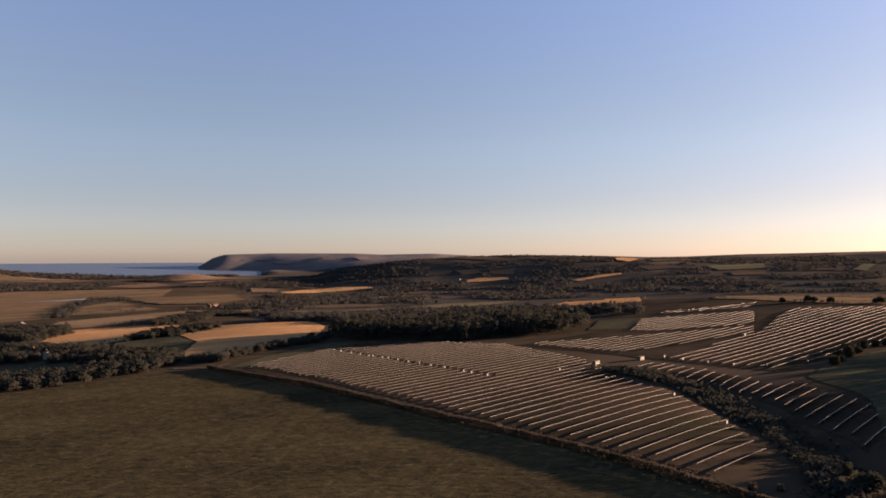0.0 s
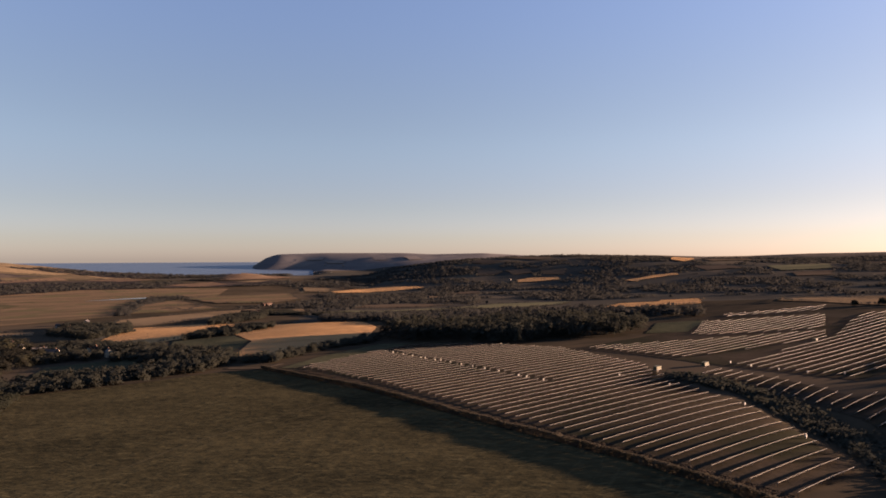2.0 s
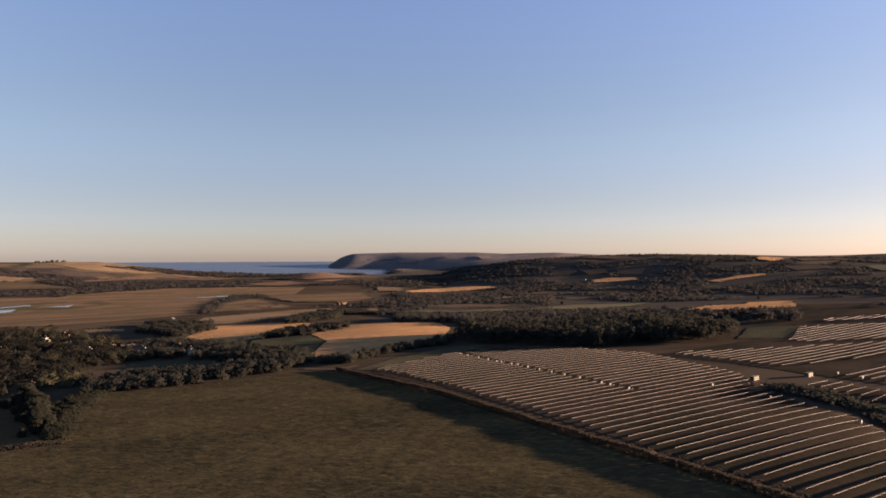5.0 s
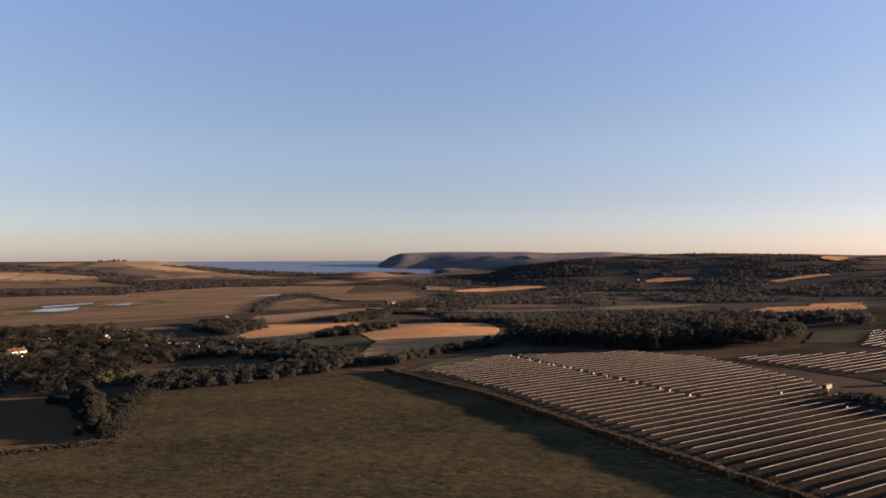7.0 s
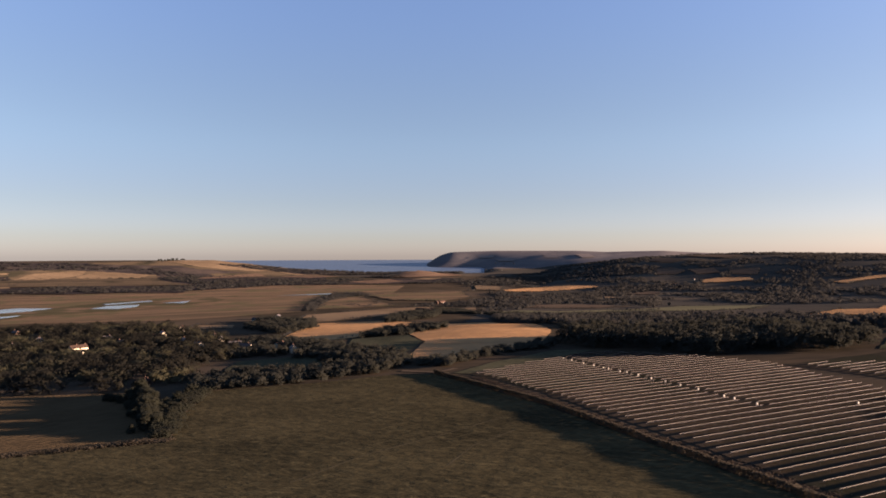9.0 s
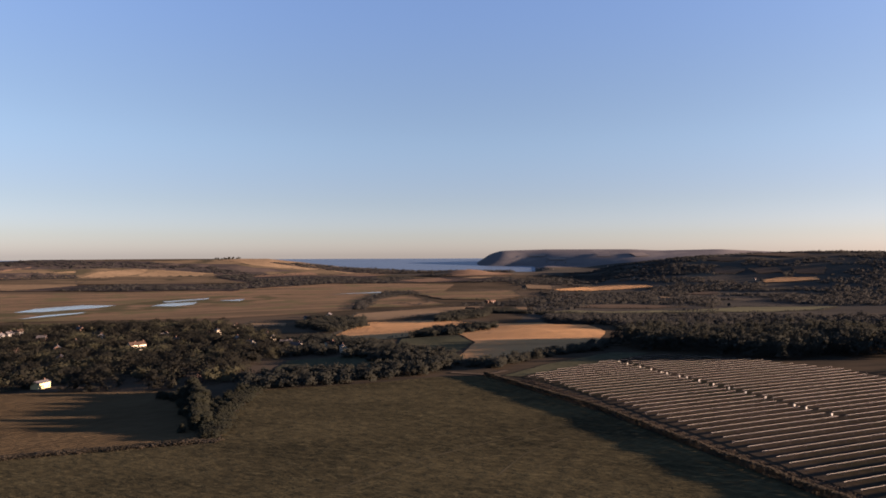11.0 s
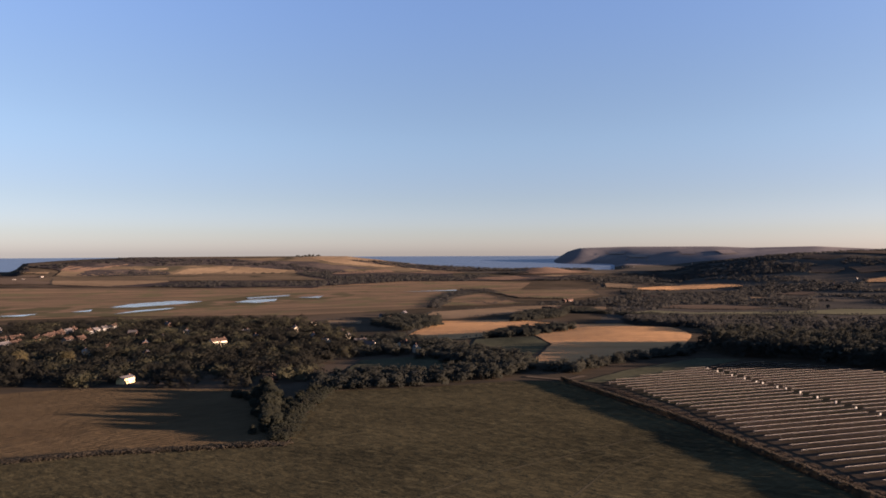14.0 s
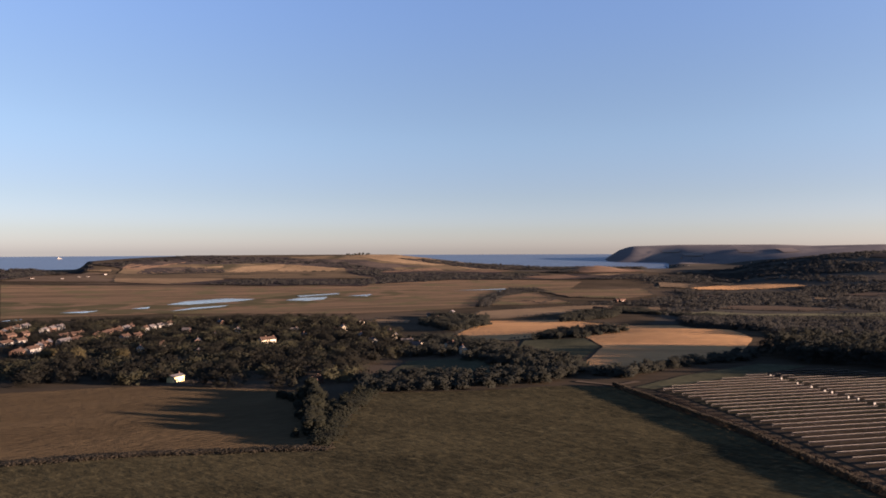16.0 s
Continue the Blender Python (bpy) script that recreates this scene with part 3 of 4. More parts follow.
def solar_block(poly, pitch, group, gaps=(), seed=3, shortest=12):
    """Rows of panels at one pitch, cut off at an outline of the plan; gaps: strips left free, as two points and a half width."""
    rng = np.random.default_rng(seed)
    q = np.array(poly, float)
    off = q @ ACROSS
    n = len(q)
    for o in np.arange(off.min() + pitch * 0.4, off.max(), pitch):
        cuts = []
        for i in range(n):
            oa, ob = off[i], off[(i + 1) % n]
            if (oa - o) * (ob - o) < 0:
                p = q[i] + (q[(i + 1) % n] - q[i]) * (o - oa) / (ob - oa)
                cuts.append(float(p @ ALONG))
        cuts.sort()
        for s, e in zip(cuts[::2], cuts[1::2]):
            runs = [(s, e)]
            for (ga, gb, half) in gaps:
                ga_, gb_ = np.array(ga, float), np.array(gb, float)
                o1, o2 = ga_ @ ACROSS, gb_ @ ACROSS
                if min(o1, o2) - pitch < o < max(o1, o2) + pitch and abs(o2 - o1) > 1e-6:
                    c = float((ga_ + (gb_ - ga_) * (o - o1) / (o2 - o1)) @ ALONG)
                    runs = [r for u, w in runs for r in ((u, min(w, c - half)), (max(u, c + half), w)) if r[1] - r[0] > 1]
            for u, w in runs:
                u, w = u + (rng.uniform(0, 4) if u == s else 0), w - (rng.uniform(0, 4) if w == e else 0)
                if w - u > shortest:
                    solar_row(ALONG * u + ACROSS * o, ALONG * w + ACROSS * o, group)


def boxy(x0, x1, y0, y1, z0, z1):
    return [(x0, y0, z0), (x1, y0, z0), (x1, y1, z0), (x0, y1, z0), (x0, y0, z1), (x1, y0, z1), (x1, y1, z1), (x0, y1, z1)], \
        [(0, 3, 2, 1), (4, 5, 6, 7), (0, 1, 5, 4), (1, 2, 6, 5), (2, 3, 7, 6), (3, 0, 4, 7)]


def block(name, material, parent, *sizes, label="", bevel=0.0):
    """One part made of one or more bevelled boxes."""
    bm = bmesh.new()
    for s in sizes:
        v, f = boxy(*s)
        vs = [bm.verts.new(p) for p in v]
        for q in f:
            bm.faces.new([vs[i] for i in q])
    if bevel:
        bmesh.ops.bevel(bm, geom=bm.edges[:], offset=bevel, segments=1, affect="EDGES")
    me = bpy.data.meshes.new(name)
    bm.to_mesh(me)
    bm.free()
    me.materials.append(material)
    return part(name, me, parent, label)


def cabin(x, y, turn, long, deep, tall, label, category="electrical cabin"):
    ob = new("transformer_cabin" if long > 3 else "inverter_box")
    ob.matrix_world = pose(x, y, float(height(x, y)), 0, 0, turn)
    if long > 3:
        block("plinth", STEEL, ob, (-long / 2 - 0.2, long / 2 + 0.2, -deep / 2 - 0.2, deep / 2 + 0.2, -0.6, 0.3))
        block("body", BOX_PAINT, ob, (-long / 2, long / 2, -deep / 2, deep / 2, 0.3, tall), bevel=0.05)
        block("roof", BOX_PAINT, ob, (-long / 2 - 0.15, long / 2 + 0.15, -deep / 2 - 0.15, deep / 2 + 0.15, tall, tall + 0.18), bevel=0.04)
        for s in (-long / 4, long / 4):
            block("door", BOX_PAINT, ob, (s - 0.7, s + 0.7, -deep / 2 - 0.05, -deep / 2, 0.4, tall - 0.3), bevel=0.01)
    else:
        block("body", INVERTER_PAINT, ob, (-long / 2, long / 2, -deep / 2, deep / 2, 0.7, tall), bevel=0.04)
        block("post", STEEL, ob, (-long / 2 + 0.1, -long / 2 + 0.25, -0.1, 0.1, -0.5, 0.7))
        block("post", STEEL, ob, (long / 2 - 0.25, long / 2 - 0.1, -0.1, 0.1, -0.5, 0.7))
    return tagged(ob, label, category)


def house(x, y, turn, long, deep, eaves, pitch=0.75, wall=None, roof=None, label="cream rendered house under a clay tile roof", group="village houses", windows=3, chimney=True, sunny=False):
    ob = new("house")
    if sunny:
        SUNNY.append((x, y))
    HOUSES.append((x, y))
    ob.matrix_world = pose(x, y, float(height(x, y)), 0, 0, turn)
    wall, roof = wall or RENDER_WALL, roof or TILE_ROOF
    l, d = long / 2, deep / 2
    ridge = eaves + d * pitch
    v = [(-l, -d, -1), (l, -d, -1), (l, d, -1), (-l, d, -1), (-l, -d, eaves), (l, -d, eaves), (l, d, eaves), (-l, d, eaves), (-l, 0, ridge), (l, 0, ridge)]
    f = [(0, 1, 5, 4), (2, 3, 7, 6), (1, 2, 6, 9, 5), (3, 0, 4, 8, 7), (0, 3, 2, 1)]
    part("wall", mesh_of("wall", v, f, wall), ob)
    o, t = 0.4, 0.18
    drop = o * pitch
    prof = [(-d - o, eaves - drop), (0, ridge), (d + o, eaves - drop), (d + o, eaves - drop + t), (0, ridge + t), (-d - o, eaves - drop + t)]
    rv = [(sx * (l + o), py, pz + 0.02) for sx in (-1, 1) for py, pz in prof]
    rf = [(i, (i + 1) % 6, 6 + (i + 1) % 6, 6 + i) for i in range(6)] + [(5, 4, 1, 0), (4, 3, 2, 1), (6, 7, 10, 11), (7, 8, 9, 10)]
    part("roof", mesh_of("roof", rv, rf, roof), ob)
    if chimney:
        block("chimney", BRICK_WALL, ob, (l * 0.55, l * 0.55 + 0.9, -0.45, 0.45, ridge - 0.8, ridge + 1.3), bevel=0.03)
    for face in (-1, 1):
        for storey in range(max(1, int(eaves // 2.5))):
            for k in range(windows):
                wx = -l + long * (k + 0.5) / windows
                if storey == 0 and k == windows // 2:
                    continue
                z = 0.9 + storey * 2.6
                y0 = face * (d + 0.02)
                block("window", GLASS, ob, (wx - 0.55, wx + 0.55, min(y0, y0 - face * 0.08), max(y0, y0 - face * 0.08), z, z + 1.2))
    block("door", DOOR_PAINT, ob, (-0.5, 0.5, -d - 0.05, -d + 0.03, 0, 2.05))
    return tagged(ob, label, "house", group)


def ribbon(name, points, half, material, label, category="track", lift=None):
    """A track of even width along a line of the plan."""
    p = np.array(points, float)
    way = np.gradient(p, axis=0)
    way /= np.linalg.norm(way, axis=1)[:, None]
    side = np.column_stack([-way[:, 1], way[:, 0]]) * half
    return sheet(name, [tuple(q) for q in np.concatenate([p + side, (p - side)[::-1]])], material, label, category, lift=lift, wobble=0.4)


def street(a, b, gap, wild):
    """Houses standing in a line along a village street."""
    a, b = np.array(a, float), np.array(b, float)
    reach = float(np.linalg.norm(b - a))
    turn = math.degrees(math.atan2(b[1] - a[1], b[0] - a[0]))
    for s in np.arange(gap / 2, reach, gap):
        x, y = a + (b - a) * s / reach
        brick = wild.random() < 0.6
        house(x + wild.uniform(-2, 2), y + wild.uniform(-2, 2), turn + wild.uniform(-6, 6), min(gap * 0.92, wild.uniform(10, 19)), 8, wild.choice((4.6, 5.0, 5.2)), 0.7,
              BRICK_WALL if brick else RENDER_DULL, TILE_ROOF if wild.random() < 0.6 else SLATE_ROOF,
              "red brick village house under a pitched roof" if brick else "cream rendered village house under a pitched roof", windows=2)


def far_house(x, y, turn, long, deep, tall, wall, label="small pale far-off house", group="far houses"):
    return house(x, y, turn, long, deep, tall, 0.5, wall, SLATE_ROOF if wall is RENDER_WALL else TILE_ROOF, label, group, windows=2, chimney=False)


# ---- fields ----
MEADOW_EDGE = [(-180, 501), (-79, 408), (-1, 316), (46, 262), (66, 236), (85, 208), (101, 182), (122, 146)] + [(200, 60), (150, -300), (-700, -300), (-700, 60)] + [(-357, 207), (-315, 249), (-262, 287), (-245, 300), (-279, 348), (-310, 413), (-254, 451), (-211, 490)]
sheet("hay_meadow", MEADOW_EDGE, MEADOW, "mown brown-green hay meadow with faint tyre lines")
sheet("tilled_field", [(-551, 282), (-507, 331), (-468, 362), (-408, 380), (-356, 401), (-294, 347), (-251, 302), (-270, 287), (-318, 251), (-365, 210), (-406, 170), (-605, 218)], PLOUGH, "bare brown tilled field beside the tree belt")
SOLAR_EDGE = [(-154, 503), (-105, 593), (-68, 634), (-2, 624), (59, 589), (104, 489), (110, 410), (129, 360), (130, 299), (123, 247), (91, 222), (76, 242), (39, 289), (-27, 371), (-86, 442), (-128, 485)]
SOLAR_EDGE2 = [(66, 586), (207, 714), (233, 778), (261, 803), (375, 787), (332, 686), (372, 733), (413, 775), (536, 790)] + [(560, 640), (480, 540)] + [(350, 517), (211, 413), (156, 475), (106, 546)]
SOLAR_EDGE3 = [(128, 440), (149, 459), (170, 423), (184, 394), (188, 372), (207, 378), (202, 350), (206, 314), (182, 268), (162, 250), (166, 268), (163, 293), (168, 330), (164, 362), (152, 392), (144, 420)]
sheet("solar_turf", SOLAR_EDGE, SOLAR_TURF, "dry brown turf under the solar rows")
sheet("solar_turf", SOLAR_EDGE2, SOLAR_TURF, "dry brown turf under the solar rows")
sheet("solar_turf", SOLAR_EDGE3, SOLAR_TURF, "dry brown turf under the solar rows")
sheet("stubble_field", [(-232, 566), (-257, 683), (-296, 732), (-342, 965), (-268, 988), (-141, 778), (-136, 688), (-182, 597)], STUBBLE, "pale golden cut-corn stubble field")
sheet("stubble_field", [(-444, 683), (-544, 918), (-556, 981), (-459, 1047), (-342, 965), (-353, 825), (-344, 730), (-370, 699)], STUBBLE, "pale golden cut-corn stubble field")
sheet("paddock", [(-168, 505), (-152, 560), (-114, 642), (-81, 645), (-105, 593), (-155, 505)], PADDOCK, "rough green verge beside the solar rows")
sheet("paddock", [(-353, 477), (-379, 532), (-330, 576), (-278, 562), (-247, 530), (-275, 486)], PADDOCK, "dusky green paddock among trees")
sheet("paddock", [(-298, 569), (-351, 702), (-292, 723), (-260, 682), (-244, 593), (-237, 559)], PADDOCK, "dusky green slope beside the stubble")
sheet("paddock", [(218, 391), (250, 428), (331, 488), (339, 428), (178, 226), (178, 264), (211, 321), (218, 352)], PADDOCK, "dusky green slope beside the solar rows")
sheet("paddock", [(150, 680), (183, 766), (237, 770), (192, 683)], PADDOCK, "green slope beside the wood")
# the marsh and its water
sheet("marsh", [(-1291, 569), (-2377, 990), (-1922, 1292), (-1585, 1604), (-1440, 1836), (-1403, 2131), (-931, 2249), (-829, 1917), (-837, 1407), (-724, 1200), (-836, 986), (-1139, 790)], MARSH, "rust-coloured marsh grassland", "marsh", lift=0.6)
sheet("wet_meadow", [(-1356, 594), (-1720, 735), (-1437, 846), (-1362, 933), (-1298, 1100), (-1378, 1401), (-1187, 1628), (-1089, 1400), (-1103, 1132), (-1156, 957), (-1139, 790)], WET, "olive wet meadow around the pools", "marsh", lift=1.1)
sheet("pond", [(-1323, 902), (-1376, 985), (-1378, 1095), (-1296, 1118), (-1275, 1049), (-1282, 929)], POND, "still pond reflecting the sky", "pond", lift=1.7)
sheet("pond", [(-1206, 1132), (-1235, 1203), (-1201, 1267), (-1150, 1205), (-1145, 1146)], POND, "still pond reflecting the sky", "pond", lift=1.7)
sheet("pond", [(-1173, 812), (-1204, 883), (-1198, 968), (-1176, 930)], POND, "still pond reflecting the sky", "pond", lift=1.7)
sheet("pond", [(-1302, 1256), (-1284, 1395), (-1253, 1362), (-1264, 1231)], POND, "narrow creek reflecting the sky", "pond", lift=1.7, wobble=0.5)
sheet("pond", [(-1186, 1323), (-1173, 1408), (-1128, 1334)], POND, "still pond reflecting the sky", "pond", lift=1.7)
sheet("pond", [(-1282, 796), (-1302, 850), (-1265, 824)], POND, "still pond reflecting the sky", "pond", lift=1.7)
sheet("pond", [(-1074, 1640), (-982, 1802), (-965, 1772)], POND, "narrow creek reflecting the sky", "pond", lift=1.7, wobble=0.5)
sheet("pond", [(-1239, 549), (-1251, 588), (-1226, 569)], POND, "still pond reflecting the sky", "pond", lift=1.7)
sheet("pond", [(-1315, 677), (-1299, 743), (-1275, 703)], POND, "still pond reflecting the sky", "pond", lift=1.7)
sheet("pond", [(-946, 1676), (-941, 1719), (-919, 1674)], POND, "narrow creek reflecting the sky", "pond", lift=1.7, wobble=0.5)
# middle distance
sheet("hay_field", [(-605, 991), (-670, 1134), (-581, 1321), (-508, 1399), (-481, 1292), (-514, 1170), (-560, 1024)], HAY, "dry straw-coloured hay field")
sheet("hay_field", [(-433, 1367), (-422, 1422), (-390, 1338), (-406, 1312)], HAY, "dry straw-coloured hay field")
sheet("hay_field", [(-720, 868), (-745, 919), (-689, 939), (-654, 890)], HAY, "dry straw-coloured hay field")
sheet("grass_field", [(-743, 1288), (-830, 1504), (-854, 1706), (-683, 1500), (-651, 1360), (-714, 1402)], MARSH, "rusty dry grass field")
sheet("grass_field", [(-840, 1747), (-832, 1883), (-645, 2039), (-526, 1751), (-545, 1593), (-679, 1573)], MARSH, "rusty dry grass field")
sheet("grass_field", [(-623, 2124), (-684, 2315), (-562, 2270), (-539, 2106)], HAY, "dry straw-coloured hay field")
sheet("stubble_field", [(-532, 2111), (-481, 2226), (-392, 2284), (-271, 2277), (-235, 2234), (-329, 2136), (-428, 2065), (-500, 2059)], STUBBLE, "pale golden cut-corn stubble field")
sheet("hay_field", [(-311, 1435), (-297, 1524), (-198, 1569), (-99, 1537), (-158, 1458), (-249, 1431)], DULL, "dull grey-brown fallow field")
sheet("hay_field", [(-343, 1273), (-305, 1359), (-224, 1334), (-136, 1415), (-38, 1449), (-38, 1394), (-130, 1345), (-222, 1263)], PALE_GREEN, "pale green pasture strip")
sheet("hay_field", [(-302, 1186), (-280, 1247), (-173, 1275), (-177, 1179), (-273, 1136)], HAY, "dry straw-coloured hay field")
sheet("hay_field", [(-200, 1841), (-186, 1887), (-143, 1845), (-179, 1808)], HAY, "dry straw-coloured hay field")
sheet("hay_field", [(-145, 1976), (-77, 2084), (-43, 2064), (-42, 1974)], DULL, "dull grey-brown fallow field")
sheet("hay_field", [(153, 978), (184, 1034), (394, 1592), (505, 1618), (289, 952), (225, 944)], STUBBLE, "pale golden cut-corn stubble field")
sheet("hay_field", [(386, 933), (707, 1584), (972, 1568), (1038, 1531)] + [(550, 811), (508, 820), (450, 859)], HAY, "dry straw-coloured hay field")
sheet("hay_field", [(-104, 1421), (8, 1555), (188, 1604), (159, 1522), (19, 1390)], PALE_GREEN, "pale green pasture strip")
sheet("grass_field", [(-725, 1261), (-789, 1438), (-701, 1516), (-602, 1407), (-661, 1307)], MARSH, "rusty dry grass field")
# the down and the far hills
sheet("hay_field", [(-2512, 1042), (-2723, 1239), (-2566, 1459), (-2224, 1273)], DULL, "dull brown pasture below the coast")
sheet("downland", [(-2438, 1327), (-2745, 1631), (-2737, 1900), (-2362, 2289), (-2114, 2674), (-1815, 2745), (-1460, 2675), (-1105, 2495), (-1428, 2168), (-1672, 1922), (-1999, 1688)], DOWNLAND, "dry brown downland turf", "hillside")
sheet("scrub", [(-2414, 1004), (-2162, 1240), (-1993, 1358), (-2057, 1606), (-1860, 1772), (-1645, 1892), (-1552, 2191), (-1578, 2392), (-1446, 2452), (-1125, 2540), (-846, 2678), (-753, 2445), (-1013, 2289), (-1356, 2060), (-1475, 1702), (-1849, 1450)], SCRUB, "dark gorse and scrub on the hillside", "scrub", wobble=6)
sheet("scrub", [(-2022, 2184), (-2083, 2305), (-1938, 2456), (-1795, 2528), (-1618, 2365), (-1598, 1966)], SCRUB, "dark gorse and scrub on the hillside", "scrub", wobble=6)
sheet("scrub", [(-2843, 1524), (-2777, 1839), (-2608, 2022), (-2332, 2226), (-2162, 2313), (-1954, 2476), (-1812, 2552), (-2086, 2234), (-2358, 2078), (-2617, 1737), (-2678, 1568)], SCRUB, "dark gorse and scrub on the hillside", "scrub", wobble=6)
sheet("scrub", [(-2566, 1541), (-2630, 1640), (-2538, 1766), (-2419, 1865), (-2339, 1805), (-2440, 1623)], SCRUB, "dark gorse and scrub on the hillside", "scrub", wobble=6)
sheet("scrub", [(-2023, 2562), (-1866, 2722), (-1677, 2839), (-1479, 3060), (-1165, 3689), (-1025, 3246), (-1389, 2875), (-1595, 2701), (-1806, 2636)], SCRUB, "dark gorse and scrub on the hillside", "scrub", wobble=6)
sheet("scrub", [(-3738, 1517), (-2948, 1423), (-2816, 1510), (-2745, 1474), (-2798, 1354), (-2577, 1067)], SCRUB, "dark gorse and scrub on the hillside", "scrub", wobble=6)
sheet("hay_field", [(-2224, 1273), (-2531, 1451), (-2520, 1550), (-2303, 1778), (-2035, 1578), (-2007, 1346)], HAY, "dry straw-coloured hay field")
sheet("hay_field", [(-2687, 1561), (-2732, 1624), (-2629, 1828), (-2603, 1804), (-2617, 1632), (-2626, 1588)], RUST, "rusty dry grass field")
sheet("hay_field", [(-2508, 1801), (-2463, 1898), (-2439, 1880)], HAY, "dry straw-coloured hay field")
sheet("hay_field", [(-2372, 1844), (-2397, 1952), (-2298, 2108), (-2261, 2059), (-2302, 1877)], HAY, "dry straw-coloured hay field")
sheet("hay_field", [(-2258, 2024), (-2258, 2122), (-2203, 2209), (-2089, 2230), (-2058, 2170), (-2144, 2083), (-2186, 1992)], HAY, "dry straw-coloured hay field")
sheet("hay_field", [(-2113, 1648), (-2284, 1820), (-2183, 1974), (-2089, 1906), (-2070, 1720)], HAY, "dry straw-coloured hay field")
sheet("hay_field", [(-1988, 1817), (-2126, 1970), (-2096, 2054), (-1755, 2015), (-1825, 1838)], RUST, "rusty dry grass field")
sheet("hay_field", [(-1860, 2242), (-1902, 2370), (-1785, 2559), (-1698, 2547), (-1813, 2262)], RUST, "rusty dry grass field")
sheet("hay_field", [(-2215, 2448), (-2114, 2674), (-1953, 2747), (-1765, 2671), (-1808, 2592), (-2017, 2469)], HAY, "dry straw-coloured hay field")
sheet("hay_field", [(-1804, 2729), (-1664, 2765), (-1451, 2685), (-1596, 2654), (-1756, 2658)], HAY, "dry straw-coloured hay field")
sheet("hay_field", [(-1635, 2499), (-1596, 2654), (-1394, 2631), (-1461, 2478)], RUST, "rusty dry grass field")
sheet("hay_field", [(-2729, 1312), (-2732, 1411), (-2619, 1488), (-2629, 1382)], DULL, "dull grey-brown fallow field")
sheet("hay_field", [(-2768, 1428), (-2691, 1523), (-2662, 1502)], HAY, "dry straw-coloured hay field")
sheet("hay_field", [(-1292, 2594), (-1253, 2680), (-1198, 2765), (-1105, 2793), (-1161, 3311), (-890, 2853), (-951, 2712), (-1061, 2622)], RUST, "rusty dry grass field")
sheet("hay_field", [(-1022, 2525), (-984, 2609), (-912, 2667), (-936, 2542)], HAY, "dry straw-coloured hay field")
sheet("hay_field", [(-1212, 2315), (-1115, 2518), (-1008, 2433), (-1048, 2268)], RUST, "rusty dry grass field")
for outline in ([(-2766, 1604), (-2800, 1760), (-2775, 1929), (-2570, 2075), (-2401, 2225), (-2296, 2113), (-2456, 1985), (-2613, 1819), (-2655, 1669)],
                [(-2417, 2172), (-2269, 2274), (-2091, 2424), (-1998, 2435), (-1861, 2389), (-1656, 2448), (-1456, 2601), (-1278, 2286), (-1470, 2177), (-1539, 1949), (-1717, 1997), (-1897, 2098), (-2079, 2259), (-2202, 2208), (-2322, 2088)],
                [(-1979, 1733), (-1964, 1857), (-1751, 1850), (-1553, 1856), (-1420, 1659), (-1595, 1612), (-1698, 1495)],
                [(-2070, 1401), (-2191, 1557), (-2003, 1558), (-1942, 1754), (-1665, 1511), (-1856, 1448)]):
    sheet("scrub", outline, SCRUB, "dark purple heath and gorse on the down", "scrub", wobble=8)
sheet("hay_field", [(1422, 2710), (1593, 2804), (1788, 2732), (1681, 2711)], HAY, "dry straw-coloured hay field")
sheet("hay_field", [(1405, 2235), (1603, 2482), (1633, 2456), (1406, 2163)], PALE_GREEN, "pale green hillside pasture")
sheet("hay_field", [(1247, 2247), (1359, 2322), (1395, 2235)], DULL, "dry brown hillside field")
sheet("hay_field", [(42, 3040), (130, 3160), (276, 3007), (212, 2847)], DULL, "dry brown hillside field")
sheet("hay_field", [(-111, 2893), (-64, 3044), (40, 2885), (-10, 2790)], DULL, "dry brown hillside field")
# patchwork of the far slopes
sheet("hay_field", [(-1217, 4161), (-1087, 4170), (-1090, 4113), (-1186, 4120)], HEADLAND_FIELD, "headland field with haze in its pale colour", wobble=5)
sheet("hay_field", [(-782, 4184), (-699, 4202), (-665, 4063), (-739, 4073)], HEADLAND_FIELD, "headland field with haze in its pale colour", wobble=5)
sheet("hay_field", [(-1065, 4086), (-931, 4083), (-931, 4021), (-1034, 4039)], HEADLAND_FIELD, "headland field with haze in its pale colour", wobble=5)
sheet("hay_field", [(-576, 4173), (-496, 4209), (-439, 4086), (-512, 4042)], HEADLAND_FIELD, "headland field with haze in its pale colour", wobble=5)
sheet("stubble_field", [(755, 2851), (1154, 4119), (832, 2778), (761, 2655), (728, 2727)], STUBBLE, "pale golden cut-corn stubble field", wobble=4)
sheet("stubble_field", [(428, 2191), (510, 2254), (558, 2302), (635, 2337), (632, 2287), (519, 2216), (459, 2143)], STUBBLE, "pale golden cut-corn stubble field", wobble=4)
sheet("stubble_field", [(76, 2332), (133, 2379), (230, 2361), (233, 2301), (136, 2277), (89, 2277)], STUBBLE, "pale golden cut-corn stubble field", wobble=4)
sheet("hay_field", [(993, 2471), (1265, 2572), (1180, 2377), (987, 2328)], PALE_GREEN, "pale green hillside pasture", wobble=6)
sheet("hay_field", [(-74, 2626), (-18, 2664), (37, 2585), (4, 2487), (-60, 2507)], DULL, "dry brown hillside field", wobble=10)
sheet("hay_field", [(183, 2596), (282, 2563), (256, 2422), (189, 2459)], DULL, "dry brown hillside field", wobble=10)
